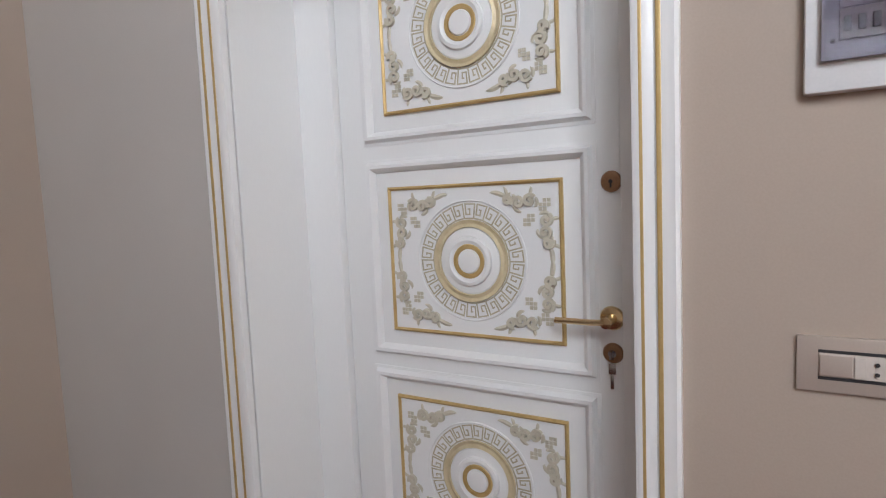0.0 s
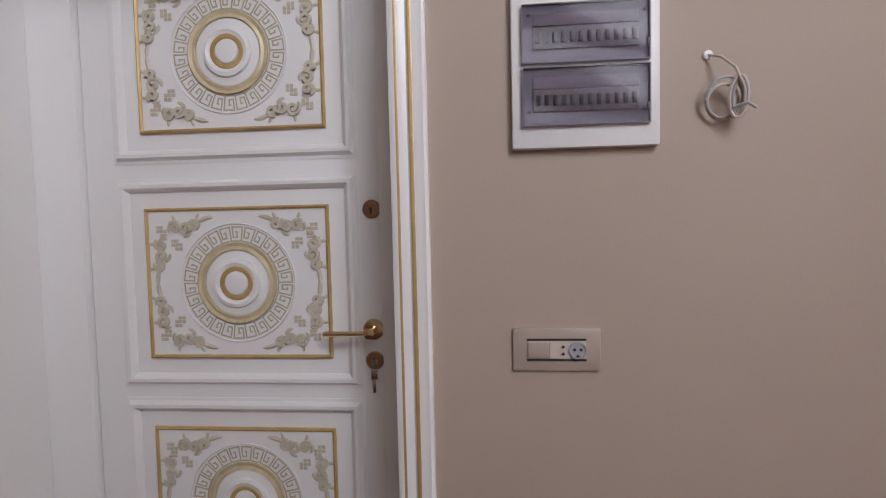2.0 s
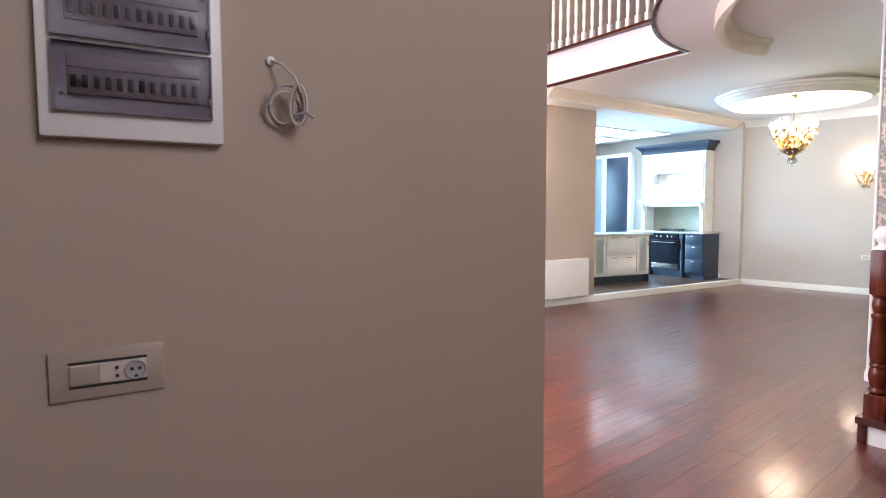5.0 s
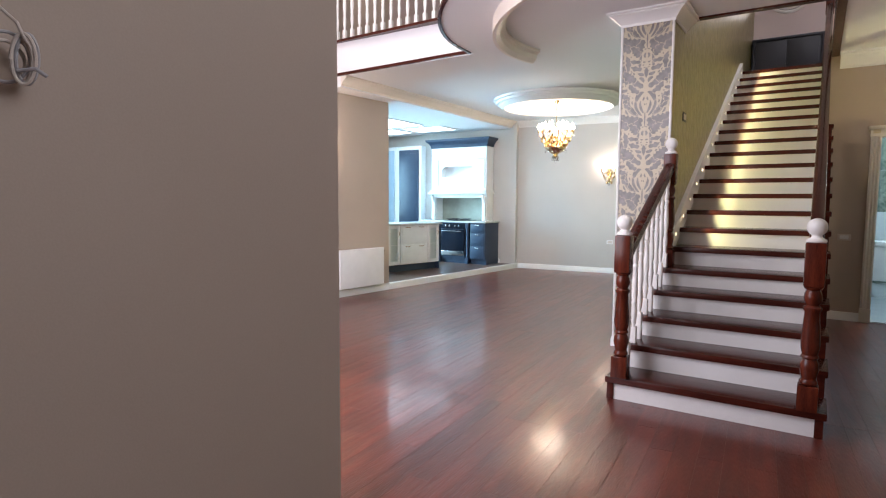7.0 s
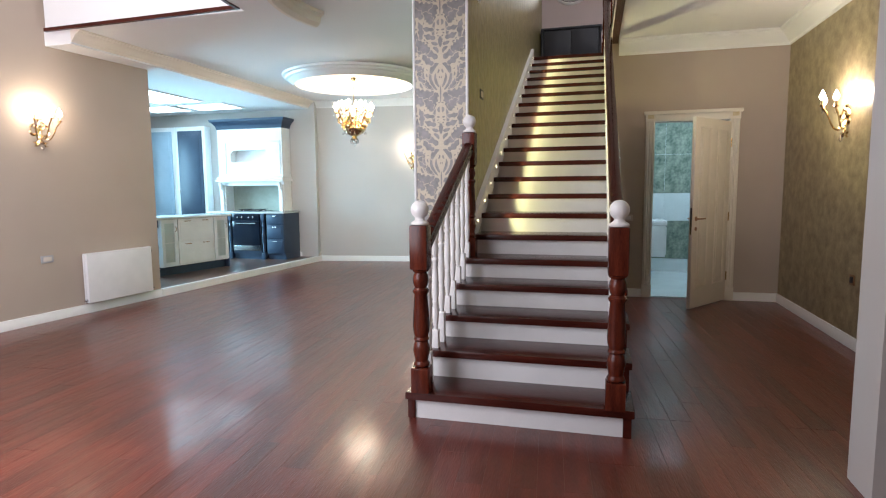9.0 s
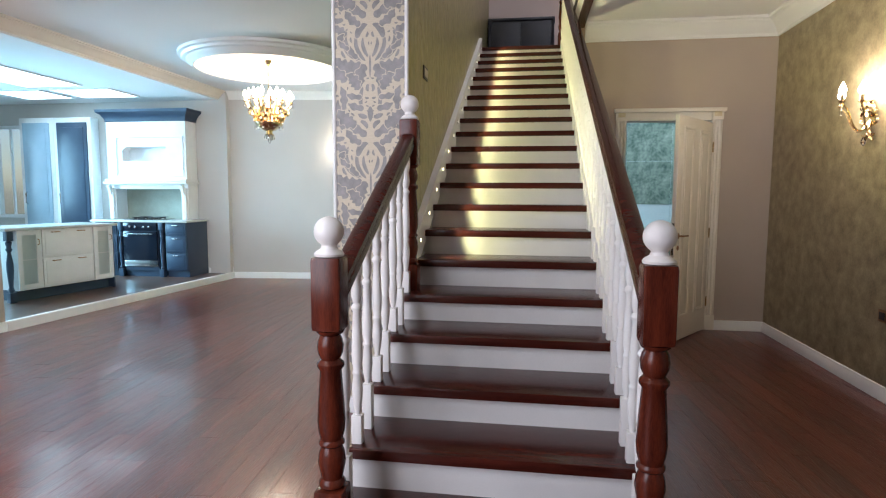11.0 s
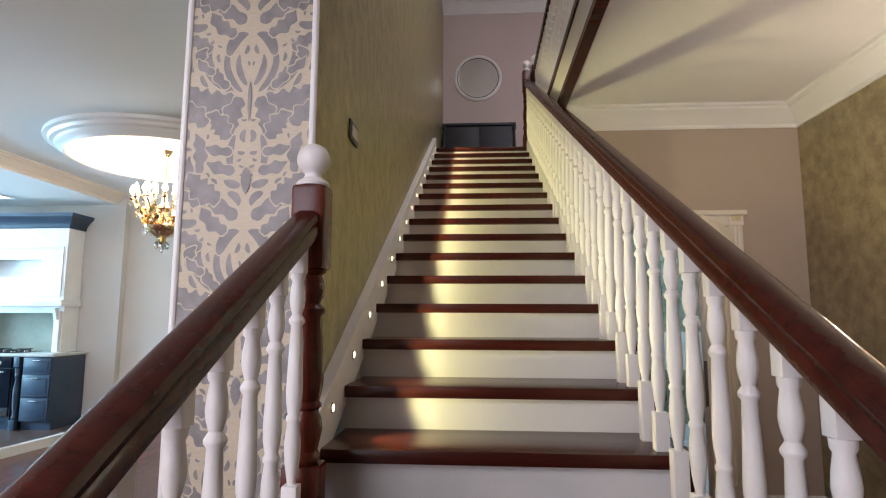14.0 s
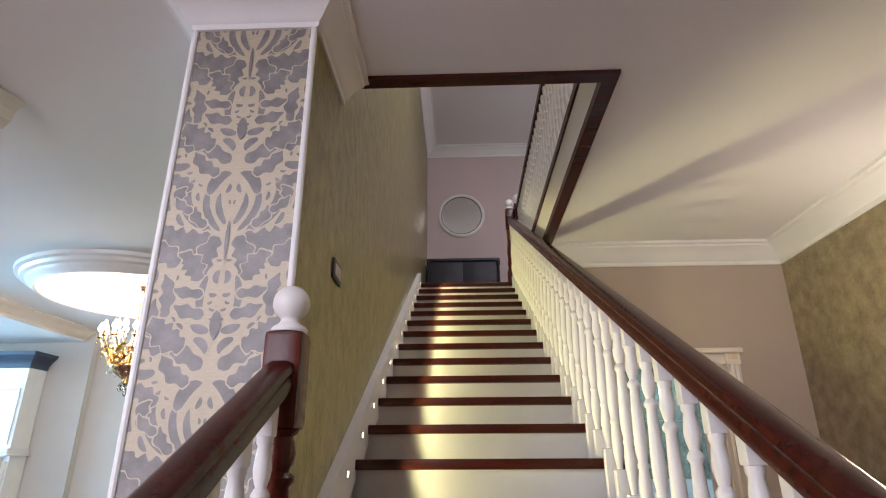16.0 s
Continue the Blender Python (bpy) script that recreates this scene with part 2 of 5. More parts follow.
def sweep(path, section, closed=False, bm=None, up=Vector((0, 0, 1))):
    """A section of (sideways, up) pairs carried along a path; sideways is to the right of the way."""
    bm = bm or bmesh.new()
    pts, rings = [Vector(p) for p in path], []
    n = len(pts)
    for i, p in enumerate(pts):
        a = pts[i - 1] if (i or closed) else p
        b = pts[(i + 1) % n] if (i < n - 1 or closed) else p
        d1, d2 = (p - a), (b - p)
        d1 = d1.normalized() if d1.length > 1e-9 else d2.normalized()
        d2 = d2.normalized() if d2.length > 1e-9 else d1
        d = (d1 + d2).normalized()
        side = d.cross(up).normalized()
        k = 1 / max(0.4, side.dot(d1.cross(up).normalized()))
        top = side.cross(d).normalized()
        rings.append([bm.verts.new(p + side * s * k + top * h) for s, h in section])
    m = len(section)
    for i in range(n if closed else n - 1):
        r, q = rings[i], rings[(i + 1) % n]
        for j in range(m):
            bm.faces.new((r[j], r[(j + 1) % m], q[(j + 1) % m], q[j]))
    if not closed:
        bm.faces.new(rings[0][::-1])
        bm.faces.new(rings[-1])
    return bm


def tube(path, r, seg=8, bm=None):
    return sweep(path, [(r * math.cos(2 * math.pi * i / seg), r * math.sin(2 * math.pi * i / seg)) for i in range(seg)], bm=bm,
                 up=Vector((0.013, 0.021, 1)))


def wall_along(p0, p1, z0, z1, thick, gaps=()):
    """A wall between two plan points, thick to the right of the way; gaps: (start, end, low, high) along it."""
    bm = bmesh.new()
    d = Vector((p1[0] - p0[0], p1[1] - p0[1], 0))
    length = d.length
    cuts = sorted({0.0, length, *(g[0] for g in gaps), *(g[1] for g in gaps)})
    for a, b in zip(cuts, cuts[1:]):
        holes = sorted((g[2], g[3]) for g in gaps if g[0] <= a + 1e-6 and g[1] >= b - 1e-6)
        z = z0
        for lo, hi in [*holes, (z1, z1)]:
            if lo > z + 1e-6:
                box(bm, a, b, -thick, 0, z, lo)
            z = hi
    turn = Matrix.Translation((p0[0], p0[1], 0)) @ Matrix.Rotation(math.atan2(d.y, d.x), 4, "Z")
    bmesh.ops.transform(bm, matrix=turn, verts=bm.verts)
    return bm


# profiles: sideways out of the wall, up
BASE = [(0, 0), (0.018, 0), (0.018, 0.075), (0.012, 0.085), (0.012, 0.095), (0, 0.1)]
CROWN = [(0, 0), (0.012, 0), (0.016, 0.02), (0.03, 0.03), (0.05, 0.06), (0.085, 0.085), (0.095, 0.09), (0.1, 0.1), (0.12, 0.104), (0.12, 0.12), (0, 0.12)]

# ---- plan ----
R, G = 0.162, 0.312          # riser and going
Y1 = 4.50                    # first nosing
XL, XR = -0.745, 0.444       # tread ends
WX = -0.787                  # stair wall
DX = -0.724                  # entry door wall
YE = 1.67                   # its end, and the hall's front wall
LX = -5.22                   # west wall
KY = 7.50                    # start of the kitchen opening
RX, BY = 2.305, 8.77        # east wall, back wall with the bathroom door
HC, RC, UF = 2.985, 3.075, 3.402   # hall ceiling, stair-side ceiling, upper floor
COLX = -1.235                # west face of the damask pier
CY = 6.03                    # its front
UC = 6.25                    # upper ceiling
UB = 12.55                   # upper back wall
FAR0, FAR1 = (-4.82, 11.30), (COLX + 0.3, 11.80)   # hall's far wall
WL = lambda y: -5.25 + 0.095 * (y - 6.52)   # west wall, slightly askew to the stairs
EM = Matrix.Translation((-0.715, 0.6, 0)) @ Matrix.Rotation(radians(-5.31), 4, "Z") @ Matrix.Translation((-DX, -0.6, 0))   # entry wall, askew likewise
VC, VR = Vector((-0.95, 6.12)), 1.96   # centre and radius of the curved gallery edge
VY = 6.21                    # straight gallery edge


def ceil_z(x):
    t = min(1, max(0, (x + 2.9) / 1.6))
    return HC + (RC - HC) * t * t * (3 - 2 * t)


# ---- floors ----
solid("floor", cube(-9.45, 2.85, -1.7, 12.7, -0.12, -0.012), FLOORW, "dark subfloor under the reddish boards", "floor")
bm = bmesh.new()
edge0, edge1 = Vector((WL(KY) + 0.01, KY)), Vector((FAR0[0] + 0.01, FAR0[1]))
vs = [(-9.5, KY - 0.0), (edge0.x, edge0.y), (edge1.x, edge1.y), (edge1.x, 11.4), (-9.5, 11.4)]
lo = [bm.verts.new((x, y, -0.01)) for x, y in vs]
hi = [bm.verts.new((x, y, 0.088)) for x, y in vs]
bm.faces.new(lo[::-1]), bm.faces.new(hi)
for i in range(5):
    bm.faces.new((lo[i], lo[(i + 1) % 5], hi[(i + 1) % 5], hi[i]))
platform = solid("floor_kitchen", bm, KFLOOR, "raised kitchen floor of dark boards with a white edge", "floor")
solid("trim_platform", sweep([(edge0.x, edge0.y, 0), (edge1.x, edge1.y, 0)], [(-0.03, 0), (0.016, 0), (0.016, 0.094), (0.008, 0.1), (-0.03, 0.1)]),
      TRIM, "white painted edge board of the kitchen step", "trim")

# ---- walls ----
solid("wall_west", wall_along((WL(1.4), 1.4), (WL(KY), KY), 0, UC, -0.25), BEIGE, "beige wallpapered wall of the tall hall", "wall")
dz = 2.10
bm = bmesh.new()
outline = [(-0.533, dz), (0.454, dz), (0.454, 0), (YE, 0), (YE, UC), (-0.533, UC)]
front, rear = [[bm.verts.new((x, y, z)) for y, z in outline] for x in (DX, DX - 0.5)]
bm.faces.new(front), bm.faces.new(rear[::-1])
for i in range(6):
    bm.faces.new((front[i], front[(i + 1) % 6], rear[(i + 1) % 6], rear[i]))
solid("wall_entry", bm, BEIGE, "beige wallpapered wall beside the entrance door", "wall").matrix_basis = EM
# hinge-side stretch of the entry wall, coloured greyer than the rest
solid("wall_entry_south", cube(DX - 0.5, DX, -1.7, -0.533, 0, UC), GREYBEIGE, "entry wall on the hinge side of the entrance door, coloured pale grey", "wall").matrix_basis = EM
solid("wall_south", cube(DX - 0.7, 3.2, -1.70, -1.45, 0, UC), BEIGE, "plain beige wall closing the vestibule", "wall")
bm = wall_along((LX - 0.75, YE), (DX - 0.35, YE), 0, UC, 0.25, [(1.1, 4.5, 0.6, 4.6)])
solid("wall_front", bm, BEIGE, "beige front wall of the tall hall with an assumed, unseen window opening", "wall")
solid("wall_vestibule_east", cube(2.6, 2.85, -1.45, 4.12, 0, UC), GREYBEIGE, "plain wall closing the vestibule", "wall")
solid("wall_partition", cube(1.37, 2.85, 4.12, 4.36, 0, UC), GREYBEIGE, "pale end of a partition wall", "wall")
solid("wall_east", cube(RX, RX + 0.25, 4.36, BY + 0.25, 0, RC), BRONZE, "wall with bronze metallic textured wallpaper", "wall")
bm = wall_along((0.35, BY), (RX + 0.25, BY), 0, RC, -0.16, [(0.551, 1.377, 0, 2.12)])
solid("wall_north", bm, BEIGE, "beige wallpapered wall round the bathroom door", "wall")
solid("wall_stair", cube(COLX + 0.015, WX, CY + 0.012, UB, 0, UC), OLIVE, "olive metallic wallpapered wall along the stairs", "wall")
bm = wall_along(FAR0, FAR1, 0, HC, -0.25)
solid("wall_far", bm, GREYBEIGE, "pale grey-beige far wall of the hall", "wall")
solid("wall_kitchen_far", wall_along((-9.6, 11.2), (FAR0[0], 11.2), 0, HC, -0.25, [(0.42, 1.18, 0.95, 2.5)]), GREYBEIGE, "pale wall behind the cooker", "wall")
solid("wall_kitchen_west", wall_along((-9.2, KY - 0.2), (-9.2, 11.3), 0, HC, -0.25, [(0.75, 2.85, 0.95, 2.65)]), GREYBEIGE, "pale kitchen wall with an assumed window opening", "wall")
solid("wall_kitchen_south", cube(-9.45, LX - 0.25, KY - 0.25, KY - 0.0, 0, HC), GREYBEIGE, "plain kitchen wall", "wall")
solid("wall_upper_back", cube(COLX, 4.0, UB, UB + 0.2, RC, UC), PINKBEIGE, "rose beige wall of the upper landing", "wall")
solid("wall_upper_east", cube(4.0, 4.2, 4.3, UB + 0.2, RC, UC), PINKBEIGE, "rose beige wall of the upper floor", "wall")
solid("wall_upper_west", cube(LX - 0.25, LX, KY, UB + 0.2, HC, UC), PINKBEIGE, "wall of the upper gallery", "wall")
solid("wall_upper_far", cube(LX, COLX, UB, UB + 0.2, HC + 0.3, UC), PINKBEIGE, "far wall of the upper gallery", "wall")
solid("wall_upper_south", cube(2.85, 4.2, 4.12, 4.3, RC, UC), PINKBEIGE, "wall of the upper floor", "wall")

# bathroom behind its door
solid("wall_bath_back", cube(0.35, 2.6, 11.0, 11.2, 0, RC), TILEP, "bathroom back wall of pale tile", "wall")
solid("wall_bath_west", cube(0.5, 0.66, BY + 0.16, 11.0, 0, RC), TILEP, "bathroom side wall of pale tile", "wall")
solid("wall_bath_east", cube(2.4, 2.56, BY + 0.16, 11.0, 0, RC), TILEP, "bathroom side wall of pale tile", "wall")
solid("ceiling_bath", cube(0.5, 2.56, BY + 0.16, 11.0, 2.75, 2.8), CEIL, "white bathroom ceiling", "ceiling")
solid("floor_bath", cube(0.66, 2.4, BY + 0.005, 11.0, -0.01, 0.012), TILEP, "pale bathroom floor tiles", "floor")

# ---- ceilings ----
WY, WXR = 6.53, 0.400         # front and east side of the stair well
bm = box(bmesh.new(), LX, VC.x - VR, VY, 11.6, HC, UF - 0.012)
N = 28
for i in range(N):
    xs = [VC.x - VR + VR * ((i + k) / N) ** 1.4 for k in (0, 1)]
    ys = [VC.y - math.sqrt(max(0, VR ** 2 - (x - VC.x) ** 2)) for x in xs]
    far = 11.6 if xs[1] < COLX + 0.2 else CY + 0.02
    lo = [bm.verts.new(p) for p in ((xs[0], ys[0], ceil_z(xs[0])), (xs[1], ys[1], ceil_z(xs[1])), (xs[1], far, ceil_z(xs[1])), (xs[0], far, ceil_z(xs[0])))]
    hi = [bm.verts.new((v.co.x, v.co.y, UF - 0.012)) for v in lo]
    bm.faces.new(lo[::-1]), bm.faces.new(hi)
    for j in (0, 2):
        bm.faces.new((lo[j], lo[j + 1], hi[j + 1], hi[j]))
bmesh.ops.remove_doubles(bm, verts=bm.verts, dist=0.0005)
box(bm, VC.x, WXR, VC.y - VR, WY, RC, UF - 0.012)
box(bm, WXR, 4.0, VC.y - VR, UB, RC, UF - 0.012)
box(bm, WX, WXR, Y1 + 20 * G + 0.03, UB, RC + 0.02, UF - 0.045)
solid("ceiling_hall", bm, CEIL, "smooth white ceiling under the gallery", "ceiling", smooth=30)
solid("ceiling_upper", cube(LX - 0.9, 4.2, -1.7, UB + 0.2, UC, UC + 0.2), CEIL, "high white ceiling", "ceiling")
bm = box(bmesh.new(), -9.45, LX + 0.28, KY - 0.25, 11.45, HC - 0.14, HC + 0.1)
box(bm, LX - 0.06, LX + 0.28, VY + 0.03, KY - 0.25, HC - 0.14, HC + 0.02)
solid("ceiling_kitchen", bm, CEIL, "lower white ceiling and beam of the kitchen", "ceiling")
solid("floor_upper", cube(WX, WXR, Y1 + 20 * G, UB, UF - 0.045, UF), STAIRW, "dark wooden floor of the upper landing", "floor")

# gallery edge, stair well and their dark trims
gal = [(VC.x + VR * math.cos(radians(a)), VC.y + VR * math.sin(radians(a))) for a in range(180, 271, 5)]
gal = [(LX, VY), *gal, (1.37, VC.y - VR)]
solid("trim_gallery_low", sweep([(x, y, ceil_z(x)) for x, y in gal], [(-0.01, -0.012), (0.022, -0.012), (0.022, 0.022), (-0.01, 0.022)]), STAIRW, "dark wooden edge strip under the gallery", "trim")
solid("trim_gallery_high", sweep([(x, y, UF) for x, y in gal], [(-0.2, -0.012), (0.03, -0.012), (0.03, 0.02), (-0.2, 0.02)]), STAIRW, "dark wooden edge strip on top of the gallery", "trim")
well = [(WXR, 11.0, 0), (WXR, WY, 0), (WX, WY, 0)]
low = [(-0.012, -0.016), (0.06, -0.016), (0.06, 0.03), (-0.012, 0.03)]
solid("trim_well_low", sweep([(x, y, RC) for x, y, _ in well], [(-s, h) for s, h in low]), STAIRW, "dark wooden frame round the stair well", "trim")
solid("trim_well_high", sweep([(x, y, UF) for x, y, _ in well], [(0.015, -0.03), (0.015, 0.02), (-0.1, 0.02), (-0.1, -0.03)]), STAIRW, "dark wooden edge of the upper floor at the well", "trim")

# curved ceiling moulding beside the gallery edge
cv = [(VC.x + 1.45 * math.cos(radians(a)), VC.y + 1.45 * math.sin(radians(a))) for a in range(164, 266, 5)]
solid("trim_ceiling_curve", sweep([(x, y, ceil_z(x) - 0.002) for x, y in cv], [(-0.09, 0), (-0.09, -0.03), (-0.05, -0.05), (-0.04, -0.1), (0.0, -0.13), (0.03, -0.13), (0.03, 0)]), CREAMTRIM, "curved cream ceiling moulding with a cut end", "trim")


def run(name, pts, section, z, mat, label, cat="baseboard", sign=1):
    return solid(name, sweep([(x, y, z) for x, y in pts], [(sign * s, h) for s, h in section]), mat, label, cat)


lowcrown = [(s, h - 0.12) for s, h in CROWN]
run("baseboard_west", [(WL(YE), YE), (WL(KY), KY)], BASE, 0, TRIM, "white wooden baseboard along the beige wall")
run("baseboard_far", [FAR0, FAR1], BASE, 0, TRIM, "white wooden baseboard along the far wall")
run("baseboard_kitchen", [(-5.24, 11.2), (FAR0[0], FAR0[1])], BASE, 0.09, TRIM, "white wooden baseboard on the kitchen step")
run("baseboard_east", [(RX, BY), (RX, 4.36)], BASE, 0, TRIM, "white wooden baseboard along the bronze wall")
run("baseboard_north_a", [(0.45, BY), (0.80, BY)], BASE, 0, TRIM, "white wooden baseboard beside the bathroom door")
run("baseboard_north_b", [(1.83, BY), (RX, BY)], BASE, 0, TRIM, "white wooden baseboard beside the bathroom door")
run("baseboard_pier", [(COLX, 9.0), (COLX, CY), (WX, CY)], BASE, 0, TRIM, "white wooden baseboard round the pier")
run("crown_far", [FAR0, FAR1], lowcrown, HC, TRIM, "white crown moulding on the far wall", "crown moulding")
run("crown_beam", [(LX + 0.28, VY + 0.03), (LX + 0.28, 11.3)], lowcrown, HC, CREAMTRIM, "cream crown moulding along the kitchen beam", "crown moulding")
bigcrown = [(s * 1.35, h * 1.35) for s, h in lowcrown]
run("crown_east", [(RX, BY), (RX, 4.36)], bigcrown, RC, TRIM, "white crown moulding on the bronze wall", "crown moulding")
run("crown_north", [(0.47, BY), (RX, BY)], bigcrown, RC, TRIM, "white crown moulding over the bathroom door", "crown moulding")
run("crown_pier", [(COLX, 7.5), (COLX, CY), (WX, CY), (WX, WY - 0.02)], [(s, h) for s, h in lowcrown], RC - 0.002, TRIM, "white crown moulding round the damask pier", "crown moulding")
run("crown_upper_back", [(WX, UB), (4.0, UB)], [(s * 1.3, h * 1.3) for s, h in lowcrown], UC, TRIM, "white crown moulding of the upper landing", "crown moulding")
run("crown_upper_stair", [(WX, 7.0), (WX, UB)], [(s * 1.3, h * 1.3) for s, h in lowcrown], UC, TRIM, "white crown moulding over the stair wall", "crown moulding")

# damask pier at the end of the stair wall
pier = solid("wall_pier", cube(COLX, WX - 0.004, CY, CY + 0.5, 0, RC + 0.05), PAPERFG, "pier papered in silver and cream damask", "wall")
for nm, x in (("trim_pier_a", COLX), ("trim_pier_b", WX - 0.004)):
    solid(nm, tube([(x, CY, 0), (x, CY, RC - 0.1)], 0.012, 10), TRIM, "slim white corner bead of the damask pier", "trim")


# ---- stairs ----
stairs = thing("staircase", "straight staircase with mahogany treads and white risers", "staircase", kind="structure")
RAISED = {2: 0.015, 3: 0.012, 4: 0.012}
tread_z = lambda k: k * R + RAISED.get(k, 0.0)
for k in range(1, 21):
    y, z, zl = Y1 + (k - 1) * G + (0.023 if k == 1 else 0.0), tread_z(k), tread_z(k - 1)
    left = -0.844 if k <= 5 else XL
    part("tread", cube(left, XR, y, Y1 + k * G + 0.045, z - 0.045, z, 0.009), STAIRW, stairs)
    part("riser", cube(left + 0.055 if k <= 5 else XL - 0.01, XR - 0.06, y + 0.035, y + 0.05, zl, z - 0.045), RISERW, stairs)
    part("riser_cap", cube(XR - 0.06, XR - 0.015, y + 0.022, y + 0.066, zl, z - 0.045, 0.004), STAIRW, stairs)
    if k <= 5:
        part("riser_cap", cube(left + 0.01, left + 0.055, y + 0.022, y + 0.066, zl, z - 0.045, 0.004), STAIRW, stairs)
part("riser", cube(XL + 0.05, XR - 0.06, Y1 + 20 * G + 0.035, Y1 + 20 * G + 0.05, 20 * R, 21 * R - 0.045), RISERW, stairs)
part("landing_nosing", cube(XL, XR, Y1 + 20 * G - 0.002, Y1 + 20 * G + 0.03, UF - 0.045, UF + 0.001, 0.008), STAIRW, stairs)
# sloped soffit closing the flight from below
bm = bmesh.new()
sec = [(Y1 + 0.08, 0.0), (Y1 + 0.45, 0.0), (Y1 + 20 * G, 19 * R - 0.12), (Y1 + 20 * G, 20 * R - 0.04)]
a = [bm.verts.new((XL + 0.02, y, z)) for y, z in sec]
b = [bm.verts.new((XR - 0.11, y, z)) for y, z in sec]
bm.faces.new(a), bm.faces.new(b[::-1])
for i in range(4):
    bm.faces.new((a[i], a[(i + 1) % 4], b[(i + 1) % 4], b[i]))
part("soffit", bm, RISERW, stairs)
# skirting along the wall with its lights
y0, y1 = Y1 + 5 * G - 0.05, Y1 + 20 * G + 0.02
zz = lambda y: R + (y - Y1) * R / G
bm = bmesh.new()
sec = [(y0, zz(y0) - 0.08), (y0, zz(y0) + 0.12), (y1, zz(y1) + 0.12), (y1, zz(y1) - 0.2)]
a = [bm.verts.new((WX + 0.002, y, z)) for y, z in sec]
b = [bm.verts.new((XL + 0.004, y, z)) for y, z in sec]
bm.faces.new(a), bm.faces.new(b[::-1])
for i in range(4):
    bm.faces.new((a[i], a[(i + 1) % 4], b[(i + 1) % 4], b[i]))
skirt = part("skirting", bm, RISERW, stairs)
led_me = finish("step_light", lathe([(0.0125, 0), (0.0125, 0.004), (0.010, 0.006)], 14), LEDGL)
rim_me = finish("rim", lathe([(0.019, 0), (0.019, 0.003), (0.014, 0.0045)], 14), STEEL)
for k in range(6, 21):
    y, z = Y1 + (k - 1) * G + 0.135, k * R + 0.106
    t = thing("step_light", "small round lit step light in the stair skirting", "step light", pose(XL + 0.004, y, z, 0, 90, 0), "step lights")
    share("lens", led_me, t, Matrix.Translation((0, 0, 0.001)))
    share("rim", rim_me, t, Matrix())
    lamp("step_lamp", "SPOT", look((XL + 0.03, y, z), (XL + 0.53, y, z + 0.02)), 14.0, (0.97, 0.92, 0.42), 0.016, spot=94, blend=0.35)


# ---- railings ----
def baluster(h, block):
    """Turned white baluster: square block, vase and sleeve, square top."""
    bm = cube(-0.022, 0.022, -0.022, 0.022, 0, block, 0.004)
    top = h - 0.10
    t = top - block
    prof = [(0.012, 0.0), (0.0125, 0.02), (0.0185, 0.08), (0.0225, 0.16), (0.0220, 0.21), (0.0165, 0.285), (0.0205, 0.298), (0.0205, 0.312), (0.0160, 0.325),
            (0.0215, 0.38), (0.0230, 0.44), (0.0195, 0.60), (0.0160, 0.745), (0.0225, 0.762), (0.0225, 0.775), (0.0135, 0.80),
            (0.0195, 0.835), (0.0225, 0.87), (0.0205, 0.91), (0.0160, 0.96), (0.0205, 0.975), (0.0210, 1.0)]
    prof = [(r, block + f * t) for r, f in prof]
    lathe(prof, 16, bm)
    box(bm, -0.021, 0.021, -0.021, 0.021, top, h, 0.003)
    return finish("baluster", bm, WHITEW, 40)


def newel(parent, x, y, z, h, mat=POSTW):
    """Square-headed turned post with a white ball on a moulded foot."""
    bm = cube(-0.053, 0.053, -0.053, 0.053, 0, 0.15, 0.008)
    a, b = 0.15, h - 0.26
    t = b - a
    prof = [(0.034, 0.0), (0.047, 0.02), (0.048, 0.04), (0.038, 0.065), (0.043, 0.11), (0.050, 0.17), (0.046, 0.23), (0.037, 0.27), (0.046, 0.285), (0.046, 0.30), (0.039, 0.315),
            (0.047, 0.37), (0.050, 0.43), (0.045, 0.58), (0.038, 0.75), (0.048, 0.775), (0.048, 0.795), (0.034, 0.82), (0.044, 0.86), (0.047, 0.90), (0.042, 0.945), (0.035, 0.97), (0.046, 0.985), (0.050, 1.0)]
    lathe([(r, a + f * t) for r, f in prof], 24, bm)
    box(bm, -0.053, 0.053, -0.053, 0.053, b, h, 0.016)
    post = part("newel_post", bm, mat, parent, "", pose(x, y, z), 40)
    ball = [(0.050, 0.0), (0.052, 0.008), (0.046, 0.016), (0.030, 0.026), (0.026, 0.036)]
    ball += [(0.052 * math.sin(radians(q)), 0.085 - 0.052 * math.cos(radians(q))) for q in range(32, 180, 12)] + [(0.002, 0.137)]
    part("ball_finial", lathe(ball, 26), WHITEW, post, "glossy white ball finial", pose(0, 0, h))
    return post


RAIL = [(1.1 * a, 1.1 * c) for a, c in [(-0.034, -0.03), (0.034, -0.03), (0.036, -0.012), (0.030, 0.0), (0.036, 0.014), (0.032, 0.028), (0.018, 0.036), (-0.018, 0.036), (-0.032, 0.028), (-0.036, 0.014), (-0.030, 0.0), (-0.036, -0.012)]]
BALX, BALXL = 0.341, -0.750
RH = 0.835                   # rail above the nosing line
short_me, long_me = baluster(0.80, 0.12), baluster(0.88, 0.20)


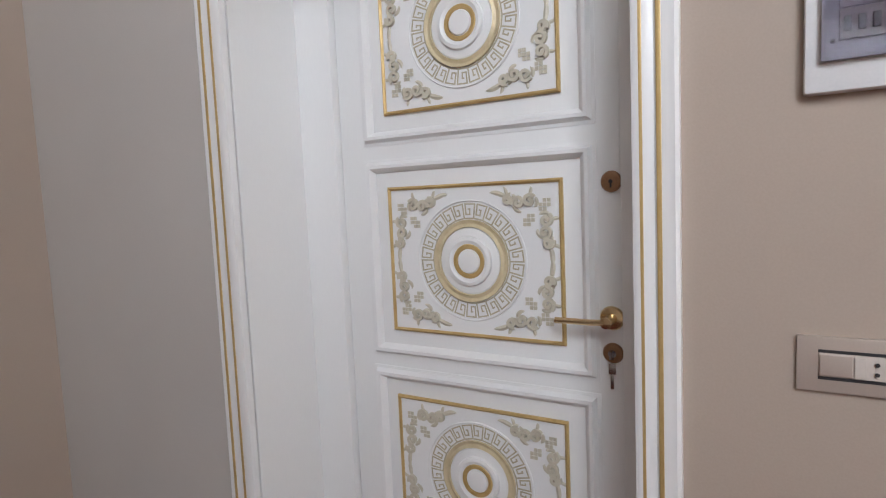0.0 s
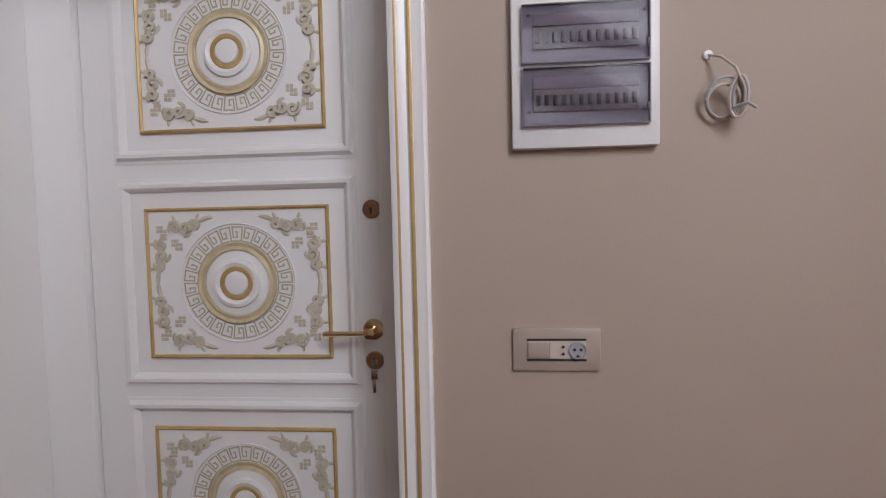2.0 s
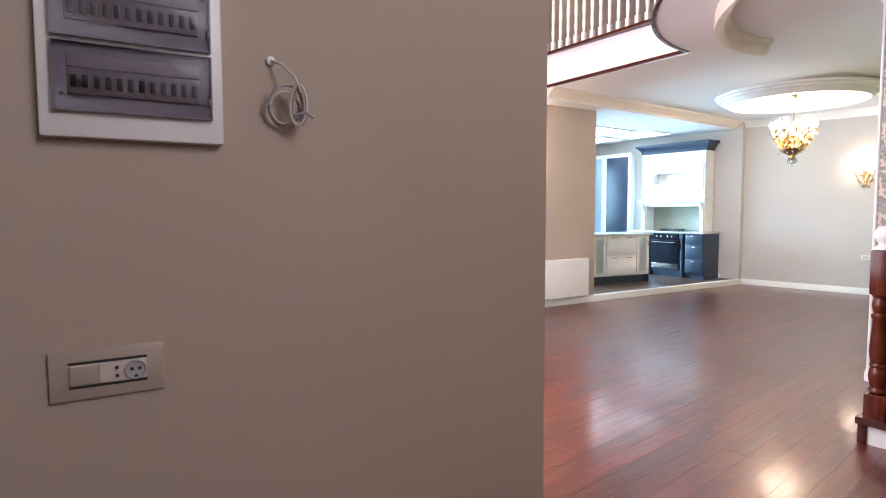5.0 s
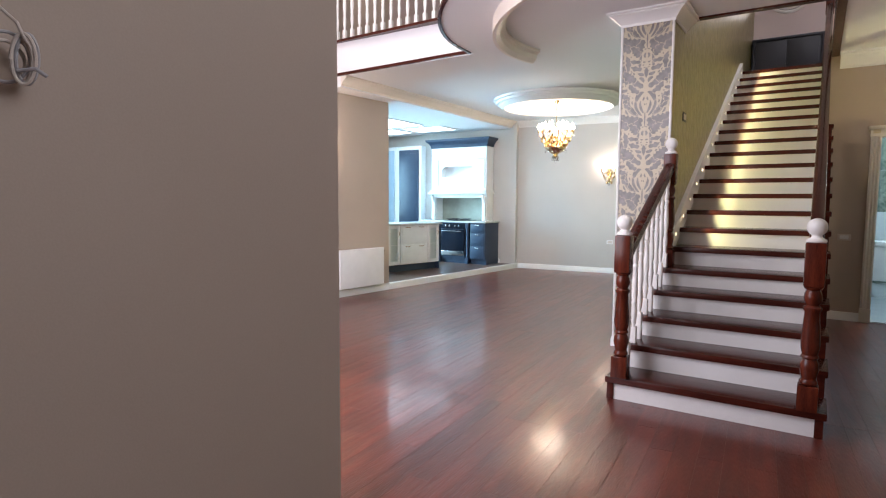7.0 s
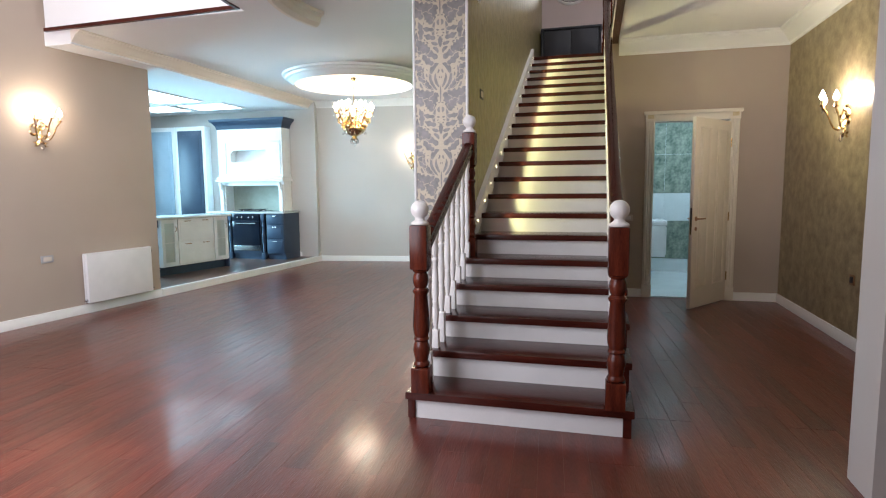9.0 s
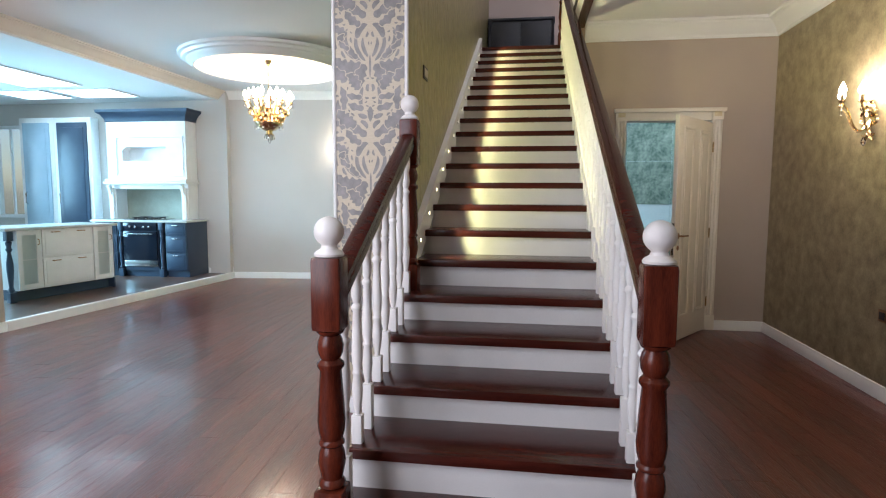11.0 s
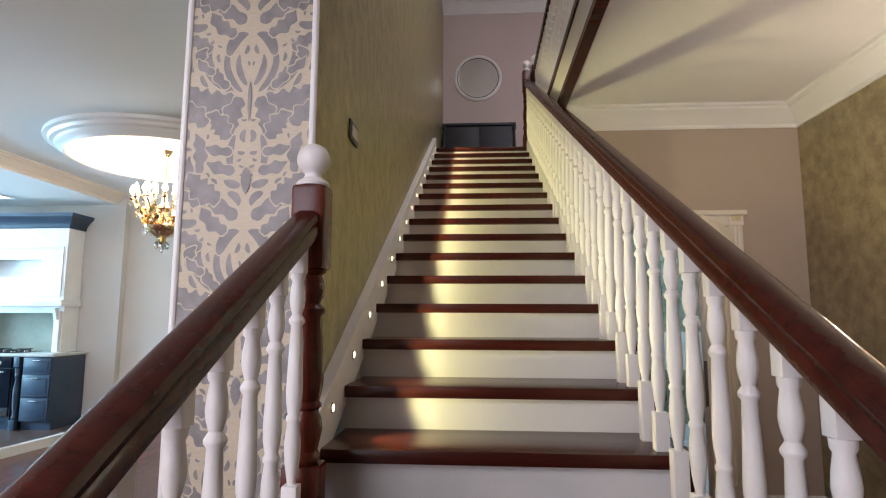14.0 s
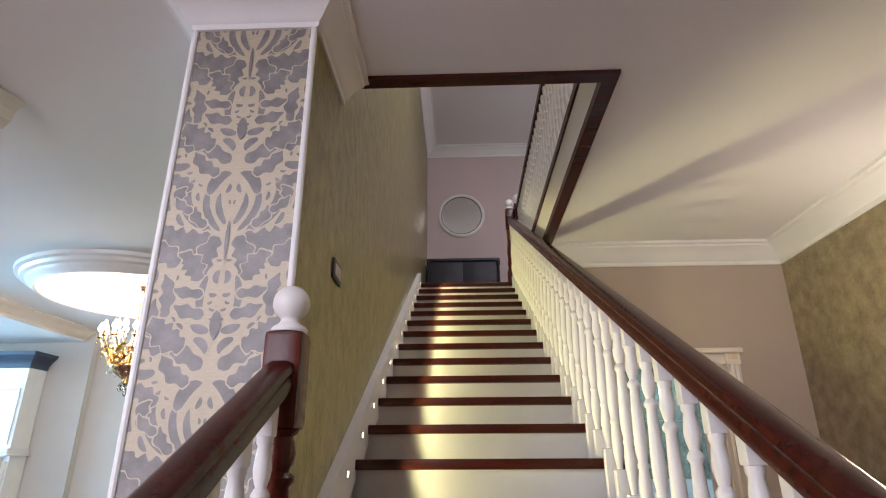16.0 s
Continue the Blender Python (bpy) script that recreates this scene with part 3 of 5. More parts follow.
def flight(name, label, x, first, last, newels):
    rail = thing(name, label, "railing")
    for yy, zb, h in newels:
        newel(rail, x, yy, zb, h)
    ya, yb = newels[0][0] + 0.045, newels[-1][0] - 0.045
    rz = lambda y: R + (y - Y1) * R / G + RH - 0.045
    part("handrail", sweep([(x, ya, rz(ya)), (x, yb, rz(yb))], RAIL), STAIRW, rail, "polished mahogany handrail")
    for k in range(first, last + 1):
        for off, me in ((0.065, short_me), (0.215, long_me)):
            y = Y1 + (k - 1) * G + off
            if newels[0][0] + 0.08 < y < newels[-1][0] - 0.07:
                share("baluster", me, rail, pose(x, y, tread_z(k)))
    return rail


flight("stair_railing", "short stair railing with white balusters and mahogany newels", BALXL, 1, 5, [(4.565, tread_z(1), 0.985), (5.925, 5 * R, 0.98)])
flight("stair_railing", "long stair railing with white turned balusters and mahogany handrail", BALX, 1, 20, [(4.55, tread_z(1), 0.985), (10.80, UF, 0.95)])

# gallery railing over the hall and railing round the stair well
up_me = baluster(0.90, 0.14)


def level_railing(label, pts, gap, zf):
    rail = thing("gallery_railing", label, "railing")
    part("handrail", sweep([(x, y, zf + 0.95) for x, y in pts], RAIL), STAIRW, rail, "polished mahogany handrail")
    length, segs = 0, []
    for p, q in zip(pts, pts[1:]):
        d = math.dist(p, q)
        segs.append((length, d, p, q))
        length += d
    n = int(length / gap)
    for i in range(1, n):
        s = i * length / n
        for s0, d, p, q in segs:
            if s0 <= s < s0 + d:
                f = (s - s0) / d
                share("baluster", up_me, rail, pose(p[0] + (q[0] - p[0]) * f, p[1] + (q[1] - p[1]) * f, zf + 0.02))
    newel(rail, pts[0][0], pts[0][1], zf + 0.02, 1.0)
    return rail


level_railing("upper gallery railing with white balusters over the hall", [(LX + 0.08, VY + 0.06), (-2.95, VY + 0.06), *[(x + 0.06 * (VC.x - x) / VR, y + 0.06 * (VC.y - y) / VR) for x, y in gal[2:-1]], (1.2, VC.y - VR + 0.06)], 0.125, UF)
level_railing("upper railing with white balusters round the stair well", [(WXR + 0.05, 10.8), (WXR + 0.05, WY - 0.05), (WX + 0.05, WY - 0.05)], 0.125, UF)


# ---- ornament helpers ----
def spine(x, y, ang, length, curl, n=8):
    """Points and headings of a curve that starts at (x, y) and bends by curl degrees."""
    out, a = [], radians(ang)
    for i in range(n + 1):
        out.append((x, y, a))
        a += radians(curl) / n * (0.4 + 1.2 * i / n)
        x, y = x + math.cos(a) * length / n, y + math.sin(a) * length / n
    return out


def leaf(bm, x, y, ang, length, width, curl=0, z=0.0, dome=0.0, mirror=1, n=8, power=0.7, taper=1.0, lobes=0):
    """A curved tapering leaf in the local x-y plane with a raised middle."""
    rows = []
    for i, (px, py, a) in enumerate(spine(x, y, ang, length, curl, n)):
        t = i / n
        w = width / 2 * (math.sin(math.pi * min(1, 0.06 + 0.94 * t ** taper)) ** power) if 0 < i < n else width * 0.04
        w *= 1 + (0.26 * math.sin(2 * math.pi * lobes * t) if lobes else 0)
        nx, ny = -math.sin(a), math.cos(a)
        rows.append([bm.verts.new((mirror * (px + nx * w * k), py + ny * w * k, z + (dome if k == 0 else 0))) for k in (-1, 0, 1)])
    for r, q in zip(rows, rows[1:]):
        for j in (0, 1):
            bm.faces.new((r[j], r[j + 1], q[j + 1], q[j]) if mirror > 0 else (q[j], q[j + 1], r[j + 1], r[j]))


def strip(bm, pts, w, h, z=0.0):
    """A raised flat ribbon along plan points."""
    n = len(pts)
    rows = []
    for i, p in enumerate(pts):
        a, b = pts[max(0, i - 1)], pts[min(n - 1, i + 1)]
        d = Vector((b[0] - a[0], b[1] - a[1]))
        if 0 < i < n - 1:
            d1, d2 = Vector((p[0] - a[0], p[1] - a[1])).normalized(), Vector((b[0] - p[0], b[1] - p[1])).normalized()
            d = d1 + d2
            k = 1 / max(0.5, d.normalized().dot(d1))
        else:
            k = 1
        d.normalize()
        s = Vector((-d.y, d.x)) * (w / 2 * k)
        rows.append([bm.verts.new((p[0] + s.x * f, p[1] + s.y * f, z + g)) for f, g in ((-1, 0), (-0.8, h), (0.8, h), (1, 0))])
    for r, q in zip(rows, rows[1:]):
        for j in range(3):
            bm.faces.new((r[j], r[j + 1], q[j + 1], q[j]))


# ---- entrance door ----
door = thing("door_1", "white carved entrance door with gold-edged square panels, closed", "door", EM @ Matrix.Translation((DX - 0.250, -0.005, 0)) @ Matrix.Scale(0.97, 4), kind="structure")
part("door_leaf", cube(-0.06, 0, -0.394, 0.366, 0.012, 2.11, 0.003), DOORW, door)
FACE = Matrix(((0, 0, 1, 0), (1, 0, 0, 0), (0, 1, 0, 0), (0, 0, 0, 1)))   # local x-y onto the door's face


def at_face(cz):
    return Matrix.Translation((0.0, 0, cz)) @ FACE


def frame_ring(hw, hh, section):
    return sweep([(-hw, -hh, 0), (hw, -hh, 0), (hw, hh, 0), (-hw, hh, 0)], section, True)


def key_ring(r0, r1, count):
    bm = bmesh.new()
    unit = [(0.0, 0.05), (0.0, 0.95), (0.78, 0.95), (0.78, 0.28), (0.40, 0.28), (0.40, 0.62), (0.58, 0.62)]
    for c in range(count):
        for sub in (unit, [(0.0, 0.05), (1.0, 0.05)]):
            pts = []
            for u, v in sub:
                a, r = 2 * math.pi * (c + u) / count, r0 + (r1 - r0) * v
                pts.append((r * math.cos(a), r * math.sin(a)))
            strip(bm, pts, 0.0042, 0.003, 0.001)
    return bm


SCROLLS = ((0.160, 0.143, 0.0135, 30, 1, 0.020), (0.132, 0.139, 0.0135, 200, -1, 0.022), (0.108, 0.147, 0.0115, 60, 1, 0.022), (0.199, 0.098, 0.0135, 60, -1, 0.020), (0.197, 0.070, 0.0135, 250, 1, 0.022),
           (0.204, 0.045, 0.0115, 30, -1, 0.022))


def corner_scrolls():
    bm = bmesh.new()
    for sx in (-1, 1):
        for sy in (-1, 1):
            b2 = bmesh.new()
            for k, (cx, cy, r0, a0, turn, tail) in enumerate(SCROLLS):
                pts = [(cx + r0 * 1.12 * (1 - 0.8 * t) * math.cos(radians(a0) + turn * 8.2 * t), cy + r0 * 1.12 * (1 - 0.8 * t) * math.sin(radians(a0) + turn * 8.2 * t)) for t in [n_ / 22 for n_ in range(23)]]
                strip(b2, pts, 0.0095, 0.009, 0.001 + 0.0003 * (k % 3))
                heading = a0 - turn * 90
                leaf(b2, pts[0][0], pts[0][1], heading, tail * 1.3, 0.021, -turn * 80, z=0.001, dome=0.004, power=0.5, n=7)
                leaf(b2, pts[3][0], pts[3][1], a0 + turn * 25, tail * 1.0, 0.018, turn * 60, z=0.001, dome=0.004, power=0.5, n=6)
                bmesh.ops.create_icosphere(b2, subdivisions=1, radius=0.0042, matrix=Matrix.Translation((cx, cy, 0.003)))
            leaf(b2, 0.102, 0.153, 150, 0.046, 0.021, 35, z=0.001, dome=0.005, power=0.5)
            leaf(b2, 0.207, 0.036, 285, 0.044, 0.021, -20, z=0.001, dome=0.005, power=0.5)
            for gx, gy in ((0.196, 0.133), (0.157, 0.098)):
                for u in (-1, 0, 1):
                    for v in (-1, 0, 1):
                        if abs(u) + abs(v) < 2 or u * v > 0:
                            box(b2, gx + u * 0.0100 - 0.0042, gx + u * 0.0100 + 0.0042, gy + v * 0.0100 - 0.0042, gy + v * 0.0100 + 0.0042, 0.0, 0.005)
            bmesh.ops.transform(b2, matrix=Matrix.Diagonal((sx, sy, 1, 1)), verts=b2.verts)
            tmp = bpy.data.meshes.new("tmp")
            b2.to_mesh(tmp)
            bm.from_mesh(tmp)
            bpy.data.meshes.remove(tmp)
            b2.free()
    return bm


def corner_grounds():
    """Low carved leaves that fill the corners under the scrolls."""
    bm = bmesh.new()
    for sx in (-1, 1):
        for sy in (-1, 1):
            b2 = bmesh.new()
            for k, (x, y, ang, length, width, curl) in enumerate(((0.176, 0.141, 180, 0.110, 0.056, 12), (0.200, 0.121, -90, 0.110, 0.050, -12), (0.174, 0.128, 195, 0.05, 0.026, 40), (0.186, 0.112, -105, 0.05, 0.026, -40))):
                leaf(b2, x, y, ang, length, width, curl, z=0.0006 + 0.0002 * k, dome=0.0016, power=0.45, n=14, taper=0.75, lobes=4)
            bmesh.ops.transform(b2, matrix=Matrix.Diagonal((sx, sy, 1, 1)), verts=b2.verts)
            tmp = bpy.data.meshes.new("tmp")
            b2.to_mesh(tmp)
            bm.from_mesh(tmp)
            bpy.data.meshes.remove(tmp)
            b2.free()
    return bm


pieces = [
    ("panel_moulding", frame_ring(0.285, 0.237, [(-0.006, 0), (-0.004, 0.006), (0.006, 0.016), (0.014, 0.016), (0.022, 0.004), (0.03, 0.002), (0.03, 0)]), DOORW),
    ("panel_field", cube(-0.232, 0.232, -0.184, 0.184, 0.0, 0.004), DOORW),
    ("gold_frame", frame_ring(0.235, 0.187, [(-0.0045, 0), (-0.0045, 0.006), (0.0, 0.010), (0.0045, 0.006), (0.0045, 0)]), GOLD),
    ("key_ring", key_ring(0.104, 0.143, 26), SILVERGOLD),
    ("corner_scrolls", corner_scrolls(), IVORY),
    ("corner_grounds", corner_grounds(), SILVERGOLD),
    ("outer_line", sweep([(0.149 * math.cos(a), 0.149 * math.sin(a), 0.004) for a in [2 * math.pi * i / 64 for i in range(64)]], [(-0.002, 0), (0, 0.003), (0.002, 0)], True), DOORW),
    ("gold_band", sweep([(0.093 * math.cos(a), 0.093 * math.sin(a), 0.004) for a in [2 * math.pi * i / 64 for i in range(64)]], [(-0.0095, 0), (-0.0085, 0.006), (0.0, 0.003), (0.0085, 0.006), (0.0095, 0)], True), PALEGOLD),
    ("rosette", lathe([(0.082, 0.004), (0.08, 0.006), (0.072, 0.007), (0.062, 0.009), (0.060, 0.016), (0.052, 0.018), (0.044, 0.013), (0.030, 0.012), (0.028, 0.016), (0.02, 0.018), (0.001, 0.0185)], 48), DOORW),
    ("gold_ring", sweep([(0.037 * math.cos(a), 0.037 * math.sin(a), 0.010) for a in [2 * math.pi * i / 48 for i in range(48)]], [(-0.0075, 0), (-0.004, 0.006), (0.004, 0.006), (0.0075, 0)], True), GOLD),
]
meshes = [(nm, finish(nm, b, mt, 30)) for nm, b, mt in pieces]
for cz in (1.830, 1.260, 0.698):
    panel = None
    for nm, me in meshes:
        if nm == "panel_moulding":
            panel = share("door_panel", me, door, at_face(cz))
        else:
            share(nm, me, panel, Matrix.Translation((0, 0, 0.0012)) if nm != "panel_field" else Matrix.Translation((0, 0, 0.0002)))
part("panel_moulding", frame_ring(0.285, 0.13, [(-0.006, 0), (-0.004, 0.006), (0.006, 0.016), (0.014, 0.016), (0.022, 0.004), (0.03, 0.002), (0.03, 0)]), DOORW, door, "", at_face(0.25))
# lining of the deep reveal
for y0, y1 in ((-0.543, -0.522), (0.450, 0.470)):
    part("reveal_lining", cube(-0.05, 0.25, y0, y1, 0, 2.14), DOORW, door)
part("door_stop", cube(-0.02, 0.022, -0.522, -0.397, 0, 2.11, 0.004), DOORW, door)
part("door_stop", cube(-0.02, 0.022, 0.369, 0.450, 0, 2.11, 0.004), DOORW, door)
part("reveal_lining", cube(-0.05, 0.25, -0.543, 0.470, 2.115, 2.15), DOORW, door)
handle = part("door_handle", lathe([(0.026, 0), (0.027, 0.004), (0.024, 0.009), (0.012, 0.011), (0.0105, 0.045), (0.012, 0.05), (0.012, 0.062), (0.004, 0.064)], 20), BRASS, door, "polished brass lever handle", Matrix.Translation((0, 0.343, 1.140)) @ FACE)
part("lever", sweep([(0.0, 0, 0.055), (-0.03, -0.001, 0.056), (-0.112, -0.002, 0.052)], [(0.007 * math.cos(a), 0.009 * math.sin(a)) for a in [2 * math.pi * i / 10 for i in range(10)]]), BRASS, handle)
for cz, nm in ((1.437, "upper_lock"), (1.062, "lower_lock")):
    lk = part(nm, lathe([(0.0225, 0), (0.023, 0.003), (0.02, 0.008), (0.013, 0.0095), (0.002, 0.0095)], 22), OLDBRASS, door, "round aged brass lock rose", Matrix.Translation((0, 0.346 if cz > 1.2 else 0.344, cz)) @ FACE)
    part("keyhole", box(lathe([(0.0045, 0.0096), (0.0045, 0.0104)], 12), -0.002, 0.002, -0.013, 0, 0.0096, 0.0104), DARKPL, lk)
key = part("key", box(lathe([(0.009, 0.011), (0.009, 0.014)], 12, m=Matrix.Translation((0, 0, 0))), -0.0025, 0.0025, -0.008, 0.008, 0.010, 0.03), STEEL, lk, "steel key in the lock")
part("hanging_key", box(box(bmesh.new(), -0.008, 0.008, -0.045, -0.022, 0.012, 0.0145, 0.001), -0.004, 0.003, -0.078, -0.045, 0.012, 0.0145, 0.0006), STEEL, lk, "spare key hanging from the ring")

# architrave with two gold grooves
AR = [(-0.001, -0.034), (0.016, -0.034), (0.020, -0.028), (0.018, -0.018), (0.020, -0.008), (0.016, 0.002), (0.020, 0.012), (0.022, 0.026), (0.018, 0.034), (-0.001, 0.034)]
for sy, yc, wide, lines in ((-1, -0.556, 1.32, (-0.577, -0.543)), (1, 0.464, 1.04, (0.442, 0.470))):
    solid("trim_architrave", sweep([(DX, yc, 0), (DX, yc, 2.07)], [(-sy * b * wide, a) for a, b in AR], up=Vector((1, 0, 0))), DOORW, "white fluted architrave of the entrance door", "door trim").matrix_basis = EM
    for ly in lines:
        solid("trim_gold_line", cube(DX + 0.012, DX + 0.0215, ly - 0.0038, ly + 0.0038, 0, 2.07, 0.001), GOLD, "gold line along the architrave", "door trim").matrix_basis = EM
solid("trim_architrave_head", cube(DX - 0.001, DX + 0.03, -0.63, 0.51, 2.07, 2.17, 0.008), DOORW, "white head of the entrance door frame", "door trim").matrix_basis = EM

# ---- things on the entry wall ----
fuse = thing("fuse_box", "white two-row fuse box with smoked covers on the wall", "fuse box", EM @ Matrix.Translation((DX, 0.789, 1.635)) @ Matrix.Scale(0.97, 4))
part("housing", cube(-0.01, 0.022, -0.136, 0.136, -0.148, 0.152, 0.006), WHITEPL, fuse)
for cz, nm in ((0.062, "upper_cover"), (-0.053, "lower_cover")):
    part("recess", cube(0.0225, 0.0235, -0.115, 0.115, cz - 0.053, cz + 0.053), LILACPL, fuse)
    cover = part("cover", cube(0.0325, 0.0345, -0.114, 0.114, cz - 0.052, cz + 0.052, 0.0008), SMOKED, fuse, "smoked transparent cover")
    bm = bmesh.new()
    for a in (-1, 1):
        box(bm, 0.0236, 0.0325, a * 0.115 - 0.0015, a * 0.115 + 0.0015, cz - 0.0535, cz + 0.0535)
        box(bm, 0.0236, 0.0325, -0.1135, 0.1135, cz + a * 0.053 - 0.0012, cz + a * 0.053 + 0.0012)
    part("cover_rim", bm, LILACPL, cover)
    part("switch_strip", cube(0.0238, 0.029, -0.096, 0.096, cz - 0.028, cz + 0.012, 0.001), STRIPPL, fuse)
    part("label_strip", cube(0.0238, 0.027, -0.096, 0.096, cz + 0.014, cz + 0.036, 0.001), LABELPL, fuse)
    for i in range(12):
        y = -0.0875 + i * 0.0159
        part("breaker", cube(0.0291, 0.0315, y - 0.0042, y + 0.0042, cz - 0.018, cz + 0.002, 0.001), DARKPL, fuse)
    for a in (-1, 1):
        part("screw", lathe([(0.003, 0), (0.003, 0.003), (0.001, 0.0035)], 10), DARKPL, fuse, "", Matrix.Translation((0.0347, a * 0.104, cz + (0.032 if cz > 0 else -0.03))) @ FACE)
    part("latch", cube(0.0330, 0.0375, 0.108, 0.1135, cz - 0.032, cz - 0.018, 0.001), DARKPL, fuse)


def socket_plate(m, w, h, mats, label, modules=0):
    t = thing("socket_plate" if modules else "wall_switch", label, "socket" if modules else "switch", m)
    part("frame", cube(0.0, 0.009, -w / 2, w / 2, -h / 2, h / 2, 0.003), mats[0], t)
    return t


plate = socket_plate(EM @ Matrix.Translation((DX, 0.734, 1.1165)) @ Matrix.Scale(0.97, 4), 0.168, 0.083, (CHAMP,), "champagne switch and socket plate on the entry wall", 4)
part("insert", cube(0.009, 0.0115, -0.056, 0.056, -0.017, 0.017, 0.001), PALEPLASTIC, plate)
for a in (-1, 1):
    part("slot", cube(0.0092, 0.0098, -0.057, 0.057, a * 0.020 - 0.0022, a * 0.020 + 0.0022), DARKPL, plate)
part("rocker", cube(0.0115, 0.0145, -0.055, -0.016, -0.0155, 0.0155, 0.0015), CHAMP, plate)
part("rocker", cube(0.0115, 0.0145, -0.014, 0.0, -0.0155, 0.0155, 0.0015), PALEPLASTIC, plate)
part("socket_ring", lathe([(0.017, 0), (0.017, 0.004), (0.0145, 0.0045), (0.0135, 0.001), (0.001, 0.001)], 24), GREYPL, plate, "", Matrix.Translation((0.0115, 0.040, 0)) @ FACE)
for y, z in ((0.012, 0.007), (0.012, -0.007), (0.034, 0.001), (0.046, 0.001), (0.040, -0.012)):
    part("pin_hole", lathe([(0.003, 0), (0.003, 0.0006), (0.001, 0.0006)], 10), DARKPL, plate, "", Matrix.Translation((0.0146 if y < 0.02 else 0.0130, y, z)) @ FACE)

coil = thing("cable_coil", "grey cable coil hanging from a hole in the wall", "cable", EM @ Matrix.Translation((DX, 1.008, 1.650)))
part("grommet", lathe([(0.009, 0), (0.008, 0.006), (0.003, 0.007)], 12), WHITEPL, coil, "white cable clip", FACE.copy())
pts = [(0.005, 0, 0), (0.03, 0.012, -0.01), (0.05, 0.03, -0.035), (0.05, 0.04, -0.06)]
part("cable", tube(pts, 0.0026, 7), PALEPLASTIC, coil)
rng = random.Random(4)
for i in range(5):
    cx, cz, rx, rz, ph = rng.uniform(-0.004, 0.006), rng.uniform(-0.088, -0.08), rng.uniform(0.024, 0.031), rng.uniform(0.028, 0.036), rng.uniform(0, 1)
    loop = [(0.02 + 0.012 * i * 0.5 + 0.008 * math.sin(a + ph), 0.020 + (0.018 if i > 1 else 0.0) + cx + rx * (0.45 if i > 1 else 1.0) * math.cos(a), cz + rz * math.sin(a)) for a in [2 * math.pi * q / 22 * (1.02) for q in range(23)]]
    part("cable_loop", tube(loop, 0.0028, 7), GREYPL if i % 2 else PALEPLASTIC, coil)
part("cable_end", tube([(0.04, 0.03, -0.1), (0.05, 0.05, -0.095), (0.055, 0.062, -0.105)], 0.003, 7), GREYPL, coil)


# ---- lamps of the hall ----
def crystal_mesh(r, h):
    return finish("crystal", lathe([(r * 0.1, 0), (r, -h * 0.55), (r * 0.7, -h * 0.8), (r * 0.05, -h)], 6), CRYSTAL, 0)


DROP, DROPL = crystal_mesh(0.010, 0.04), crystal_mesh(0.02, 0.07)
CUP = finish("candle_cup", lathe([(0.006, 0), (0.022, 0.008), (0.026, 0.014), (0.012, 0.02), (0.011, 0.06)], 12), BRASS)
FLAME = finish("bulb", lathe([(0.008, 0), (0.022, 0.016), (0.025, 0.03), (0.016, 0.056), (0.001, 0.088)], 12), BULB)
PETAL = bmesh.new()
leaf(PETAL, 0, 0, 90, 0.10, 0.045, 70, dome=0.012)
PETAL = finish("acanthus_leaf", PETAL, BRASS, 60)


def arm_with_candle(parent, ang, reach, rise, z0, tiers=1):
    c, s = math.cos(ang), math.sin(ang)
    pts = []
    for i in range(11):
        t = i / 10
        r = 0.05 + (reach - 0.05) * t
        z = z0 - 0.06 * math.sin(math.pi * min(1, t * 1.3)) + rise * t ** 2
        pts.append((r * c, r * s, z))
    arm = part("arm", tube(pts, 0.008, 7), BRASS, parent)
    tip = Matrix.Translation(pts[-1])
    share("candle_cup", CUP, arm, tip)
    share("bulb", FLAME, arm, tip @ Matrix.Translation((0, 0, 0.06)))
    share("crystal", DROP, arm, tip @ Matrix.Translation((0.012 * c, 0.012 * s, -0.012)))
    share("acanthus_leaf", PETAL, arm, Matrix.Translation(pts[5]) @ Matrix.Rotation(ang, 4, "Z") @ Matrix.Rotation(radians(60), 4, "X"))
    return arm


CHX, CHY = -3.2, 9.3
cz0 = ceil_z(CHX)
chand = thing("chandelier", "gilt chandelier with lit candle bulbs and crystal drops", "chandelier", Matrix.Translation((CHX, CHY, 0.07)))
part("canopy", lathe([(0.002, -0.09), (0.02, -0.06), (0.05, -0.015), (0.055, 0)], 18), BRASS, chand, "", Matrix.Translation((0, 0, cz0 - 0.082)))
part("rod", tube([(0, 0, cz0 - 0.17), (0, 0, 2.45)], 0.006, 8), BRASS, chand)
part("body", lathe([(0.006, 1.98), (0.03, 2.0), (0.05, 2.02), (0.035, 2.05), (0.09, 2.08), (0.155, 2.13), (0.165, 2.16), (0.13, 2.19), (0.05, 2.22), (0.035, 2.30), (0.06, 2.34), (0.03, 2.38), (0.015, 2.48)], 24), BRASS, chand, "gilt urn-shaped body")
for i in range(12):
    arm_with_candle(chand, 2 * math.pi * i / 12, 0.27, 0.20, 2.19)
for i in range(6):
    arm_with_candle(chand, 2 * math.pi * (i + 0.5) / 6, 0.17, 0.18, 2.25)
for i in range(36):
    a, zz0 = 2 * math.pi * i / 12 + 0.26 * (i // 12), 2.10 + 0.07 * (i // 12)
    rr = 0.12 + 0.05 * (i // 12)
    share("acanthus_leaf", PETAL, chand, Matrix.Translation((rr * math.cos(a), rr * math.sin(a), zz0)) @ Matrix.Rotation(a + (0.6 if i % 2 else -0.6), 4, "Z") @ Matrix.Rotation(radians(80), 4, "X") @ Matrix.Diagonal((1.2, 1.2, 1.2, 1)))
